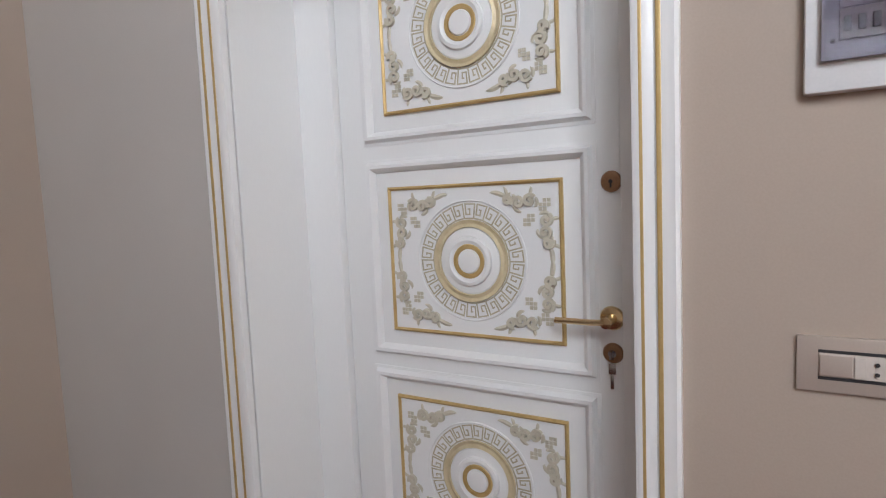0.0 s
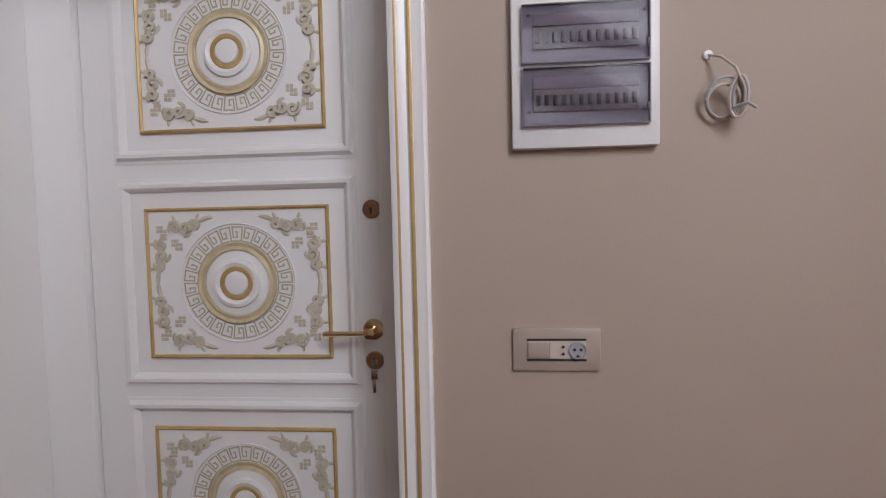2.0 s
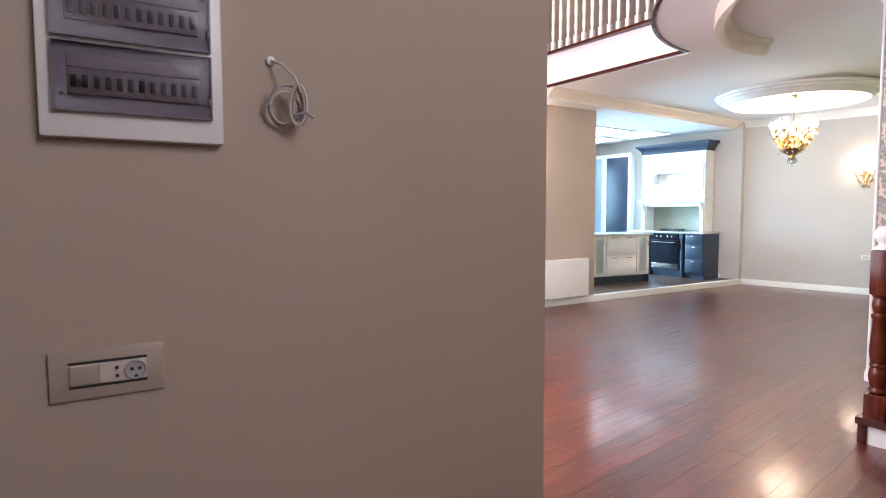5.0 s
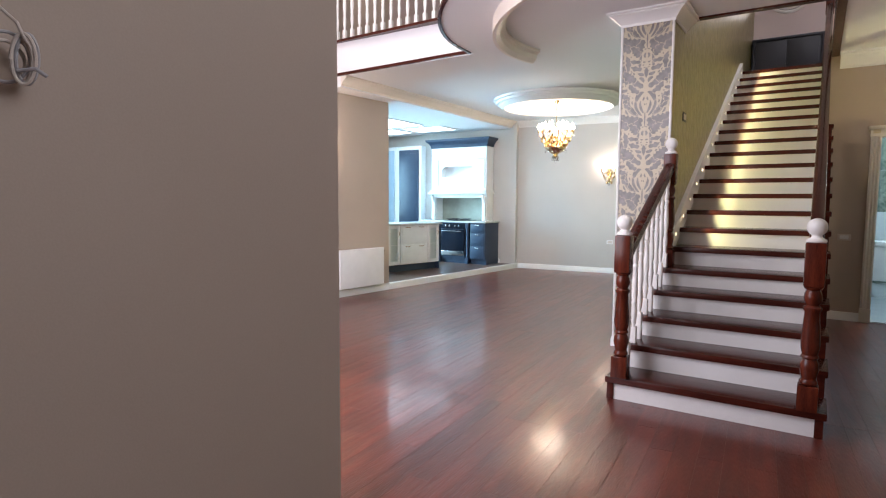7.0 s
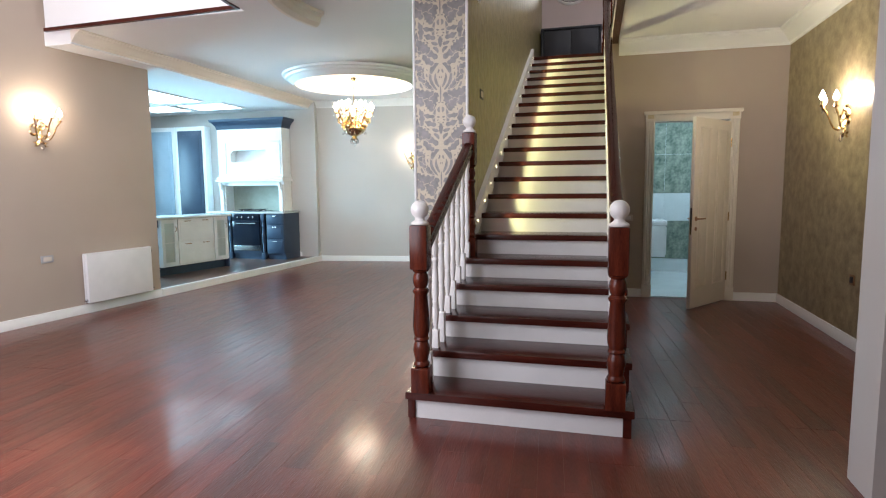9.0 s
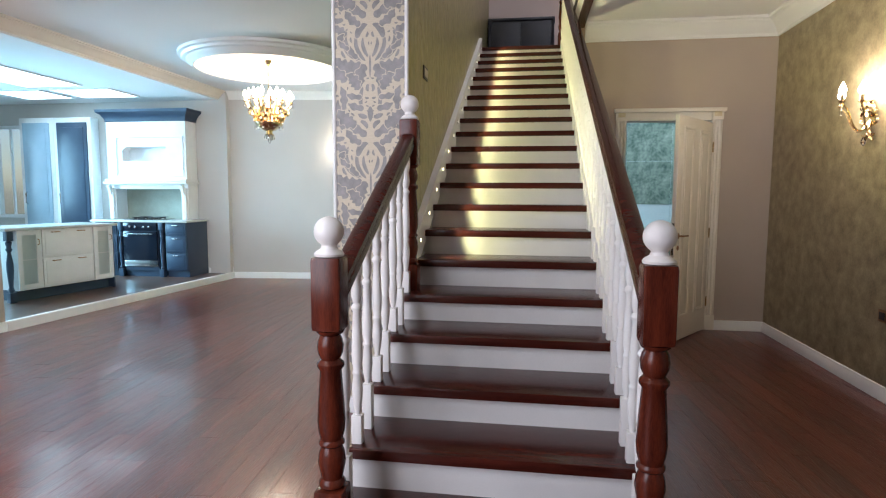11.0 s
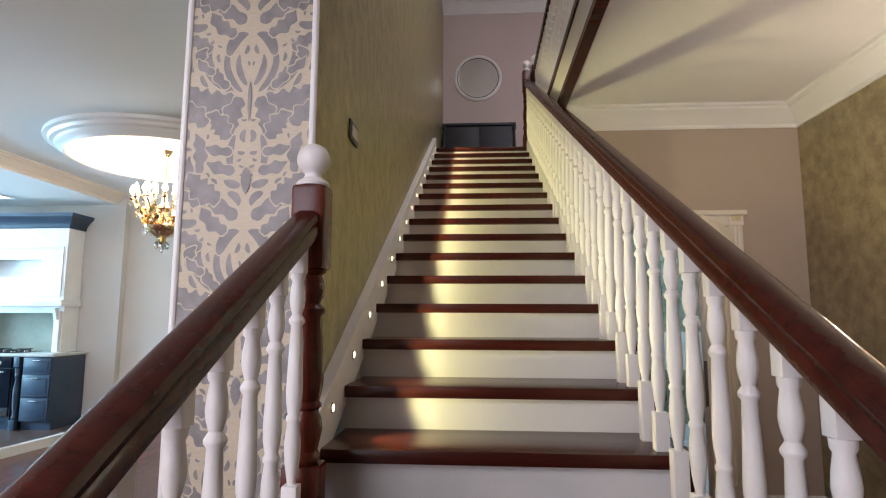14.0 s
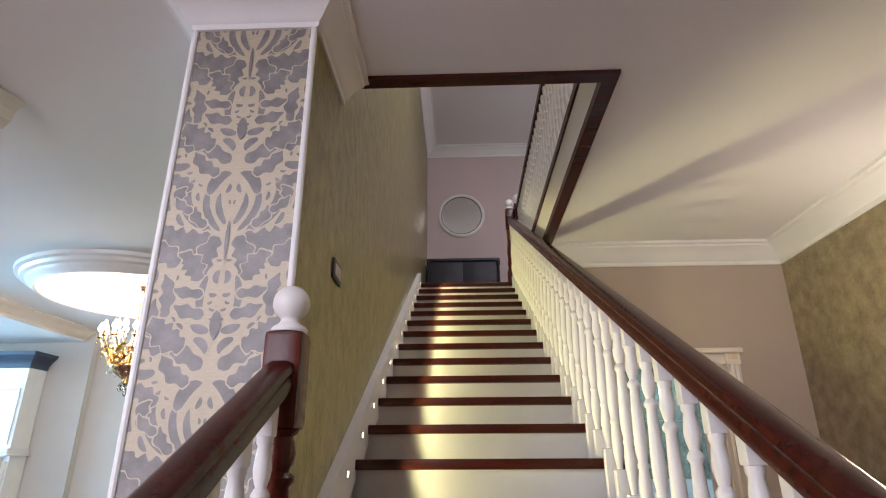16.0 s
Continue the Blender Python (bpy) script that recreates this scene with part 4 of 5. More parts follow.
for i in range(16):
    a = 2 * math.pi * i / 16
    share("acanthus_leaf", PETAL, chand, Matrix.Translation((0.15 * math.cos(a), 0.15 * math.sin(a), 2.13)) @ Matrix.Rotation(a, 4, "Z") @ Matrix.Rotation(radians(75), 4, "X"))
    share("crystal", DROP, chand, Matrix.Translation((0.165 * math.cos(a), 0.165 * math.sin(a), 2.12)))
for i in range(8):
    a = 2 * math.pi * i / 8
    share("crystal", DROPL, chand, Matrix.Translation((0.05 * math.cos(a), 0.05 * math.sin(a), 2.02)))
share("crystal", DROPL, chand, Matrix.Translation((0, 0, 1.98)))

ring = thing("ceiling_ring", "round white ceiling moulding with lit inner disc", "ceiling light", Matrix.Translation((CHX, CHY + 0.05, cz0)), kind="structure")
circ = lambda r, z, n=72: [(r * math.cos(2 * math.pi * i / n), r * math.sin(2 * math.pi * i / n), z) for i in range(n)]
part("moulding", sweep(circ(0.93, 0.0), [(-0.09, 0.0), (-0.09, -0.13), (-0.07, -0.135), (-0.055, -0.115), (-0.02, -0.10), (0.0, -0.075), (0.035, -0.065), (0.05, -0.04), (0.085, -0.03), (0.09, -0.015), (0.09, 0.0)], True), TRIM, ring)
# plain ceiling inside the ring; its glow replaces light from a hidden cove
part("lit_disc", lathe([(0.84, -0.020), (0.84, -0.012)], 72), COVE, ring, "ceiling inside the ring with the cove light put in as glow")


def wall_sconce(m, label, power=15):
    """Gilt scrolled wall lamp with three lit candles; local x points out of the wall."""
    t = thing("wall_sconce", label, "wall lamp", m, "wall sconces")
    part("back_plate", lathe([(0.035, 0), (0.038, 0.006), (0.028, 0.014), (0.01, 0.018)], 18), BRASS, t, "", Matrix.Diagonal((1, 1, 1.7, 1)) @ FACE)
    bm = bmesh.new()
    for sg in (-1, 1):
        for args in ((0, 0.03, 70, 0.12, 0.03, 130), (0, -0.03, -70, 0.16, 0.034, -150), (0.01, 0.0, 20, 0.12, 0.03, 160), (0.03, -0.05, -20, 0.11, 0.028, 150), (0.005, -0.10, -80, 0.10, 0.03, 90), (0.02, 0.04, 30, 0.10, 0.026, -120)):
            leaf(bm, *args, dome=0.012, mirror=sg)
    part("scrollwork", bm, BRASS, t, "", Matrix.Translation((0.02, 0, 0)) @ FACE)
    for dy, reach, up in ((-0.13, 0.13, 0.10), (0.0, 0.19, 0.12), (0.13, 0.13, 0.10)):
        pts = [(0.015 + reach * q, dy * q ** 0.8, -0.02 - 0.09 * math.sin(math.pi * min(1, q * 1.25)) + up * q * q) for q in [i / 10 for i in range(11)]]
        arm = part("arm", tube(pts, 0.007, 7), BRASS, t)
        tip = Matrix.Translation(pts[-1])
        share("candle_cup", CUP, arm, tip)
        share("bulb", FLAME, arm, tip @ Matrix.Translation((0, 0, 0.06)))
        share("crystal", DROP, arm, tip @ Matrix.Translation((0, 0, -0.015)))
    share("crystal", DROPL, t, Matrix.Translation((0.05, 0, -0.13)))
    lamp("sconce_lamp", "POINT", m @ Matrix.Translation((0.17, 0, 0.20)), power, WARM, 0.06)
    return t


wall_sconce(pose(WL(6.1), 6.1, 1.98, 0, 0, -5.4), "gilt wall sconce with lit candle bulbs on beige wall", 10)
wall_sconce(pose(RX, 7.13, 1.92, 0, 0, 180), "gilt wall sconce with lit candle bulbs on bronze wall", 24)
wall_sconce(pose(-3.01, 11.533, 1.88, 0, 0, -82.7), "gilt wall sconce with lit candle bulbs on pale wall", 6)
lamp("chandelier_lamp", "POINT", Matrix.Translation((CHX, CHY, 2.62)), 34, WARM, 0.2)


# ---- hall fittings ----
radiator = thing("radiator", "white flat panel radiator under the beige wall", "radiator", pose(WL(6.87), 6.87, 0.10, 0, 0, -5.4))
part("panel", cube(0.06, 0.10, -0.43, 0.43, 0.02, 0.565, 0.008), WHITEPL, radiator)
part("back_panel", cube(0.03, 0.05, -0.43, 0.43, 0.02, 0.565, 0.004), WHITEPL, radiator)
bm = bmesh.new()
for i in range(24):
    y = -0.42 + i * 0.0365
    box(bm, 0.03, 0.10, y, y + 0.012, 0.566, 0.572)
part("top_grille", bm, WHITEPL, radiator)
for y, z in ((0.445, 0.52), (0.445, 0.05), (-0.435, 0.05)):
    v = part("valve", lathe([(0.012, -0.02), (0.016, -0.01), (0.016, 0.02), (0.010, 0.025)], 12), STEEL, radiator, "", pose(0.065, y, z, 90, 0, 0))
part("bracket", cube(0, 0.035, -0.3, -0.27, 0.1, 0.5), WHITEPL, radiator)
part("bracket", cube(0, 0.035, 0.27, 0.3, 0.1, 0.5), WHITEPL, radiator)


def small_switch(m, label, w=0.085, h=0.085, mat=GREYPL, key=PALEPLASTIC):
    t = socket_plate(m, w, h, (mat,), label)
    part("key", cube(0.009, 0.012, -w * 0.33, w * 0.33, -h * 0.3, h * 0.3, 0.001), key, t)


small_switch(pose(WL(6.08), 6.08, 0.655, 0, 0, -5.4), "grey double socket on the beige wall", 0.13, 0.075, GREYPL, PALEPLASTIC)
small_switch(pose(RX, 6.84, 0.565, 0, 0, 180), "dark socket on the bronze wall", 0.09, 0.085, OLDBRASS, DARKPL)
small_switch(pose(0.613, BY, 0.976, 0, 0, -90), "pale light switch beside the bathroom door", 0.13, 0.075, PALEPLASTIC, WHITEPL)
small_switch(pose(-2.968, 11.538, 0.60, 0, 0, -82.7), "white socket on the far wall", 0.12, 0.075, WHITEPL, PALEPLASTIC)
small_switch(pose(WX, 6.60, 2.19), "black framed switch on the olive stair wall", 0.15, 0.085, DARKPL, PALEPLASTIC)

# ---- upper landing ----
console = thing("console_cabinet", "low black lacquered cabinet on the landing", "cabinet", Matrix.Translation((-0.235, 12.34, UF)))
part("body", cube(-0.5, 0.5, -0.17, 0.19, 0.08, 0.76, 0.006), BLACKCAB, console)
part("top", cube(-0.53, 0.53, -0.20, 0.195, 0.76, 0.80, 0.008), BLACKCAB, console)
part("plinth", cube(-0.48, 0.48, -0.16, 0.18, 0, 0.08), BLACKCAB, console)
for sx in (-1, 1):
    part("door", cube(sx * 0.235 - 0.225, sx * 0.235 + 0.225, -0.188, -0.171, 0.11, 0.73, 0.006), BLACKCAB, console)
    part("corner_post", lathe([(0.03, 0.08), (0.03, 0.15), (0.018, 0.17), (0.026, 0.4), (0.018, 0.68), (0.03, 0.70), (0.03, 0.76)], 14), BLACKCAB, console, "", Matrix.Translation((sx * 0.505, -0.175, 0)))
mirror = thing("wall_mirror", "round mirror with white frame above the console", "mirror", pose(-0.25, UB, 5.05, 90, 0, 0) @ Matrix.Scale(1.03, 4))
part("glass", lathe([(0.325, 0.012), (0.325, 0.018)], 48), MIRROR, mirror, "silvered mirror glass")
part("frame", sweep(circ(0.335, 0.0, 48), [(-0.03, 0), (-0.03, 0.02), (-0.01, 0.035), (0.012, 0.03), (0.02, 0.02), (0.02, 0)], True), WHITEW, mirror)
part("inner_ring", sweep(circ(0.312, 0.018, 48), [(-0.011, 0), (-0.011, 0.006), (0.011, 0.006), (0.011, 0)], True), DARKPL, mirror)

# ---- bathroom door and what shows behind it ----
door2 = thing("door_2", "cream panelled bathroom door standing open", "door", pose(1.718, BY - 0.024, 0, 0, 0, 234), kind="structure")
part("door_leaf", cube(0, 0.825, -0.02, 0.02, 0.012, 2.09, 0.004), CREAM, door2)
for sy in (-1, 1):
    for x in (0.21, 0.60):
        for z0, z1 in ((0.25, 1.98),):
            part("panel_moulding", sweep([(x - 0.11, sy * 0.02, z0), (x + 0.11, sy * 0.02, z0), (x + 0.11, sy * 0.02, z1), (x - 0.11, sy * 0.02, z1)], [(-0.012, 0), (-0.006, -0.012), (0.01, -0.006), (0.014, 0)] if sy < 0 else [(-0.012, 0), (-0.006, 0.012), (0.01, 0.006), (0.014, 0)], True, up=Vector((0, 1, 0))), CREAM, door2)
            part("panel", cube(x - 0.07, x + 0.07, sy * 0.020, sy * 0.027, z0 + 0.04, z1 - 0.04, 0.003), CREAM, door2)
    h2 = part("door_handle", lathe([(0.026, 0), (0.026, 0.006), (0.01, 0.008), (0.009, 0.05)], 14), OLDBRASS, door2, "dark bronze lever handle", pose(0.76, sy * 0.02, 1.0, -90 * sy, 0, 0))
    part("lever", tube([(0, 0, 0.045), (-0.02, 0, 0.05), (-0.11, 0, 0.05)], 0.008, 8), OLDBRASS, h2)
    part("lock_rose", lathe([(0.022, 0), (0.022, 0.006), (0.004, 0.007)], 14), OLDBRASS, door2, "", pose(0.76, sy * 0.02, 0.89, -90 * sy, 0, 0))
part("lock_plate", cube(0.824, 0.827, -0.010, 0.010, 0.83, 1.12), STEEL, door2)
for z in (0.3, 1.0, 1.85):
    part("hinge", lathe([(0.008, -0.05), (0.008, 0.05)], 10), BRASS, door2, "", pose(0.0, 0.024, z))
for sx, x in ((-1, 0.852), (1, 1.773)):
    solid("trim_bath_casing", sweep([(x, BY, 0), (x, BY, 2.12)], [(-0.05, 0), (-0.05, 0.02), (-0.03, 0.026), (-0.015, 0.018), (0.0, 0.026), (0.015, 0.018), (0.03, 0.026), (0.05, 0.02), (0.05, 0)], up=Vector((0, -1, 0))), CREAM, "cream fluted casing of the bathroom door", "door trim")
    solid("trim_bath_plinth", cube(x - 0.055, x + 0.055, BY - 0.032, BY, 0, 0.16, 0.004), CREAM, "plinth block of the bathroom door casing", "door trim")
    solid("trim_bath_block", cube(x - 0.055, x + 0.055, BY - 0.036, BY, 2.12, 2.20, 0.004), CREAM, "corner block of the bathroom door casing", "door trim")
    solid("trim_bath_block_inset", cube(x - 0.035, x + 0.035, BY - 0.04, BY - 0.036, 2.155, 2.2, 0.001), PALEGOLD, "gold inset on the casing corner block", "door trim")
solid("trim_bath_head", cube(0.907, 1.719, BY - 0.026, BY, 2.12, 2.20, 0.004), CREAM, "cream head casing of the bathroom door", "door trim")
solid("trim_bath_cap", cube(0.775, 1.85, BY - 0.06, BY, 2.20, 2.24, 0.010), CREAM, "cream cornice over the bathroom door", "door trim")
for nm, x0, x1 in (("trim_bath_jamb_a", 0.885, 0.903), ("trim_bath_jamb_b", 1.725, 1.743)):
    solid(nm, cube(x0, x1, BY - 0.004, BY + 0.165, 0, 2.12), CREAM, "cream jamb of the bathroom door", "door trim")

tile_me = finish("tile", cube(-0.298, 0.298, -0.006, 0.006, -0.298, 0.298, 0.002), TILEW)
ptile_me = finish("tile", cube(-0.298, 0.298, -0.006, 0.006, -0.208, 0.208, 0.002), TILEP)
back = bpy.data.objects["wall_bath_back"]
for i in range(3):
    for z in (1.55, 2.15):
        share("tile", tile_me, back, pose(0.98 + 0.6 * i, 10.992, z))
    share("tile", tile_me, back, pose(0.98 + 0.6 * i, 10.992, 0.52))
    share("tile", ptile_me, back, pose(0.98 + 0.6 * i, 10.992, 1.035))
vanity = thing("bathroom_vanity", "white vanity with basin beside the bathroom wall", "vanity", Matrix.Translation((0.94, 10.35, 0)))
part("cabinet", cube(-0.27, 0.27, -0.3, 0.3, 0.35, 0.8, 0.006), CERAM, vanity)
part("basin", cube(-0.28, 0.29, -0.32, 0.32, 0.8, 0.87, 0.02), CERAM, vanity)
part("drawer_front", cube(0.27, 0.285, -0.28, 0.28, 0.38, 0.78, 0.003), CERAM, vanity)
part("tap", tube([(-0.2, 0, 0.87), (-0.2, 0, 1.0), (-0.1, 0, 1.03), (-0.06, 0, 1.0)], 0.012, 8), STEEL, vanity)
tubel = thing("bathroom_light", "lit vertical mirror light on bathroom wall", "wall lamp", pose(1.98, 10.97, 2.2))
part("tube", cube(-0.05, 0.05, -0.02, 0.0, -0.16, 0.16, 0.01), TUBE, tubel)
part("base", cube(-0.06, 0.06, 0.0, 0.03, -0.18, 0.18, 0.005), STEEL, tubel)
lamp("bathroom_lamp", "AREA", look((1.5, 9.9, 2.7), (1.5, 9.9, 0)), 30, COOL, 0.7, 0.7)

# ---- kitchen ----
def drawer_front(parent, x0, x1, z0, z1, y, mat, handles=2):
    f = part("drawer", cube(x0 + 0.003, x1 - 0.003, y - 0.02, y, z0 + 0.003, z1 - 0.003, 0.003), mat, parent)
    part("raised_field", cube(x0 + 0.035, x1 - 0.035, y - 0.026, y - 0.02, z0 + 0.035, z1 - 0.035, 0.005), mat, f)
    for i in range(handles):
        cx = x0 + (x1 - x0) * (i + 0.5) / handles if handles > 1 else (x0 + x1) / 2
        part("handle", tube([(cx - 0.05, y - 0.02, z1 - 0.035), (cx - 0.04, y - 0.045, z1 - 0.035), (cx + 0.04, y - 0.045, z1 - 0.035), (cx + 0.05, y - 0.02, z1 - 0.035)], 0.006, 6), OLDBRASS if mat is CABW else STEEL, f)


def turned_post(parent, x, y, z0, z1, mat):
    h = z1 - z0
    bm = cube(-0.035, 0.035, -0.035, 0.035, 0, h * 0.14, 0.004)
    lathe([(0.02, h * 0.14), (0.034, h * 0.17), (0.022, h * 0.22), (0.036, h * 0.45), (0.036, h * 0.55), (0.018, h * 0.70), (0.034, h * 0.74), (0.024, h * 0.78), (0.034, h * 0.84), (0.02, h * 0.86)], 14, bm)
    box(bm, -0.035, 0.035, -0.035, 0.035, h * 0.86, h, 0.004)
    part("turned_post", bm, mat, parent, "", pose(x, y, z0))


PZ = 0.088
island = thing("kitchen_island", "white kitchen island with drawers and glazed doors", "cabinet", pose(-5.93, 8.42, PZ, 0, 0, 77.8))
part("carcass", cube(0.02, 1.26, 0.025, 0.62, 0.13, 0.84, 0.003), CABW, island)
part("plinth", cube(0.04, 1.24, 0.09, 0.60, 0, 0.13), CABD, island)
part("end_panel", cube(1.262, 1.285, 0.02, 0.64, 0.0, 0.84, 0.003), CABD, island)
turned_post(island, -0.035, 0.06, 0.0, 0.84, CABD)
drawer_front(island, 0.31, 0.97, 0.50, 0.84, 0.022, CABW)
drawer_front(island, 0.31, 0.97, 0.14, 0.49, 0.022, CABW)
for x0, x1 in ((0.02, 0.30), (0.98, 1.26)):
    gd = part("glazed_door", frame_ring((x1 - x0) / 2 - 0.03, 0.32, [(-0.028, 0), (-0.028, 0.02), (0.028, 0.02), (0.028, 0)]), CABW, island, "", pose((x0 + x1) / 2, 0.022, 0.49, 90, 0, 0))
    part("pane", cube(-(x1 - x0) / 2 + 0.055, (x1 - x0) / 2 - 0.055, -0.296, 0.296, 0.006, 0.010), FROST, gd)
    part("shelf_line", cube(-(x1 - x0) / 2 + 0.055, (x1 - x0) / 2 - 0.055, -0.006, 0.006, 0.0105, 0.014), CABW, gd)
    part("handle", tube([(0.09 if x0 > 0.5 else 0.1, 0.24, 0.02), (0.1, 0.23, 0.045), (0.1, 0.18, 0.045), (0.1, 0.17, 0.02)], 0.005, 6), OLDBRASS, gd)
top = solid("worktop", cube(-0.12, 1.32, -0.03, 0.68, 0.84, 0.875, 0.006), STONE, "pale stone worktop on the kitchen island", "worktop", "object")
top.matrix_basis = island.matrix_basis.copy()

FY = 10.62
def base_unit(name, label, x0, x1):
    t = thing(name, label, "cabinet", Matrix.Translation((0, 0, PZ)))
    part("carcass", cube(x0, x1, FY + 0.02, 11.19, 0.10, 0.84, 0.003), CABD, t)
    part("plinth", cube(x0, x1, FY + 0.06, 11.19, 0, 0.10), CABD, t)
    return t


u1 = base_unit("base_cabinet", "slate blue drawer cabinet beside the cooker", -5.56, -5.20)
for z0, z1 in ((0.64, 0.83), (0.38, 0.63), (0.12, 0.37)):
    drawer_front(u1, -5.55, -5.21, z0, z1, FY + 0.02, CABD, 1)
u2 = base_unit("base_cabinet", "slate blue drawer cabinet beside the oven", -6.75, -6.36)
for z0, z1 in ((0.64, 0.83), (0.38, 0.63), (0.12, 0.37)):
    drawer_front(u2, -6.74, -6.37, z0, z1, FY + 0.02, CABD, 1)
oven = thing("oven", "black built-in oven with steel handle and knobs", "oven", Matrix.Translation((0, 0, PZ)))
part("housing", cube(-6.26, -5.68, FY + 0.02, 11.1, 0.10, 0.84), CABD, oven)
part("oven_door", cube(-6.25, -5.69, FY - 0.012, FY + 0.018, 0.26, 0.70, 0.004), BLACKGL, oven)
part("control_panel", cube(-6.25, -5.69, FY - 0.012, FY + 0.018, 0.71, 0.83, 0.003), BLACKGL, oven)
part("lower_drawer", cube(-6.25, -5.69, FY - 0.006, FY + 0.018, 0.16, 0.25, 0.003), STEEL, oven)
part("plinth", cube(-6.26, -5.68, FY + 0.05, 11.1, 0, 0.10), CABD, oven)
part("handle", tube([(-6.2, FY - 0.012, 0.665), (-6.2, FY - 0.05, 0.665), (-5.74, FY - 0.05, 0.665), (-5.74, FY - 0.012, 0.665)], 0.008, 8), STEEL, oven)
for x in (-6.13, -6.04, -5.90, -5.81):
    part("knob", lathe([(0.018, 0), (0.018, 0.015), (0.012, 0.02)], 14), STEEL, oven, "", pose(x, FY - 0.012, 0.77, 90, 0, 0))
for x in (-6.31, -5.62):
    p = thing("turned_pilaster", "slate blue turned pilaster beside the oven", "pilaster", Matrix.Translation((0, 0, PZ)))
    turned_post(p, x, FY + 0.02, 0.0, 0.84, CABD)
solid("worktop", cube(-6.8, -5.17, FY - 0.03, 11.195, PZ + 0.842, PZ + 0.875, 0.006), STONE, "pale stone worktop beside the cooker", "worktop", "object")
hob = thing("gas_hob", "gas hob with dark cast grates on the worktop", "hob", Matrix.Translation((-5.97, 10.87, PZ + 0.876)))
part("plate", cube(-0.28, 0.28, -0.22, 0.22, 0, 0.008, 0.003), BLACKGL, hob)
for x in (-0.14, 0.14):
    for y in (-0.1, 0.1):
        part("burner", lathe([(0.04, 0.008), (0.04, 0.018), (0.02, 0.024)], 14), STEEL, hob, "", pose(x, y, 0))
        part("grate", box(box(bmesh.new(), x - 0.1, x + 0.1, y - 0.005, y + 0.005, 0.03, 0.042), x - 0.005, x + 0.005, y - 0.09, y + 0.09, 0.008, 0.042), DARKPL, hob)

hood = thing("cooker_hood", "white mantel cooker hood with slate crown", "cooker hood", Matrix.Translation((0, 0, 0)))
HX0, HX1, HY = -6.69, -5.34, 10.87
for x0, x1 in ((HX0, HX0 + 0.10), (HX1 - 0.10, HX1)):
    part("side_wall", cube(x0, x1, HY + 0.06, 11.19, PZ + 0.876, 1.55), CABW, hood)
    part("pilaster", cube(x0 + 0.015, x1 - 0.015, HY + 0.01, HY + 0.06, PZ + 0.876, 1.46, 0.004), CABW, hood)
    part("bracket", sweep([((x0 + x1) / 2, HY + 0.01, 1.36), ((x0 + x1) / 2, HY - 0.01, 1.44), ((x0 + x1) / 2, HY - 0.035, 1.5)], [(-0.03, -0.02), (0.03, -0.02), (0.03, 0.02), (-0.03, 0.02)], up=Vector((1, 0, 0))), CABW, hood)
part("arch_board", cube(HX0 + 0.10, HX1 - 0.10, HY + 0.03, HY + 0.05, 1.44, 1.52, 0.003), CABW, hood)
part("mantel_shelf", cube(HX0 - 0.04, HX1 + 0.04, HY - 0.05, 11.19, 1.52, 1.555, 0.008), CABW, hood)
part("mantel_moulding", cube(HX0 - 0.02, HX1 + 0.02, HY - 0.03, 11.19, 1.555, 1.60, 0.012), CABW, hood)
nx0, nx1, nz0, nz1 = HX0 + 0.26, HX1 - 0.28, 1.88, 2.10
part("chest_side", cube(HX0, nx0, HY + 0.03, 11.19, 1.60, 2.49), CABW, hood)
part("chest_side", cube(nx1, HX1, HY + 0.03, 11.19, 1.60, 2.49), CABW, hood)
part("chest_rail", cube(nx0, nx1, HY + 0.03, 11.19, nz1, 2.49), CABW, hood)
part("niche_back", cube(nx0, nx1, HY + 0.2, 11.19, nz0, nz1), CABW, hood)
chest = part("chest_rail", cube(nx0, nx1, HY + 0.03, 11.19, 1.60, nz0), CABW, hood)
for a, b in ((nx0, 1), (nx1, -1)):
    bm = bmesh.new()
    tri = [(a, nz1), (a + b * 0.07, nz1), (a, nz1 - 0.06)]
    v0, v1 = [bm.verts.new((x, HY + 0.032, z)) for x, z in tri], [bm.verts.new((x, HY + 0.19, z)) for x, z in tri]
    bm.faces.new(v0), bm.faces.new(v1[::-1])
    for i in range(3):
        bm.faces.new((v0[i], v0[(i + 1) % 3], v1[(i + 1) % 3], v1[i]))
    part("niche_corner", bm, CABW, chest)
part("panel_moulding", frame_ring(0.57, 0.30, [(-0.012, 0), (-0.008, 0.014), (0.008, 0.014), (0.012, 0)]), CABW, chest, "", pose(-5.96, HY + 0.03, 1.95, 90, 0, 0))
bm = bmesh.new()
levels = [(0.0, 2.49), (0.015, 2.50), (0.02, 2.54), (0.06, 2.60), (0.10, 2.63), (0.11, 2.67), (0.0, 2.675)]
rows = [[bm.verts.new(p) for p in ((HX0 - o, 11.19, z), (HX0 - o, HY + 0.03 - o, z), (HX1 + o, HY + 0.03 - o, z), (HX1 + o, 11.19, z))] for o, z in levels]
for r, q in zip(rows, rows[1:]):
    for j in range(3):
        bm.faces.new((r[j], r[j + 1], q[j + 1], q[j]))
part("crown", bm, CABD, hood, "slate blue crown moulding")
part("backsplash", cube(HX0 + 0.10, HX1 - 0.10, 11.18, 11.192, PZ + 0.876, 1.52), SPLASH, hood)

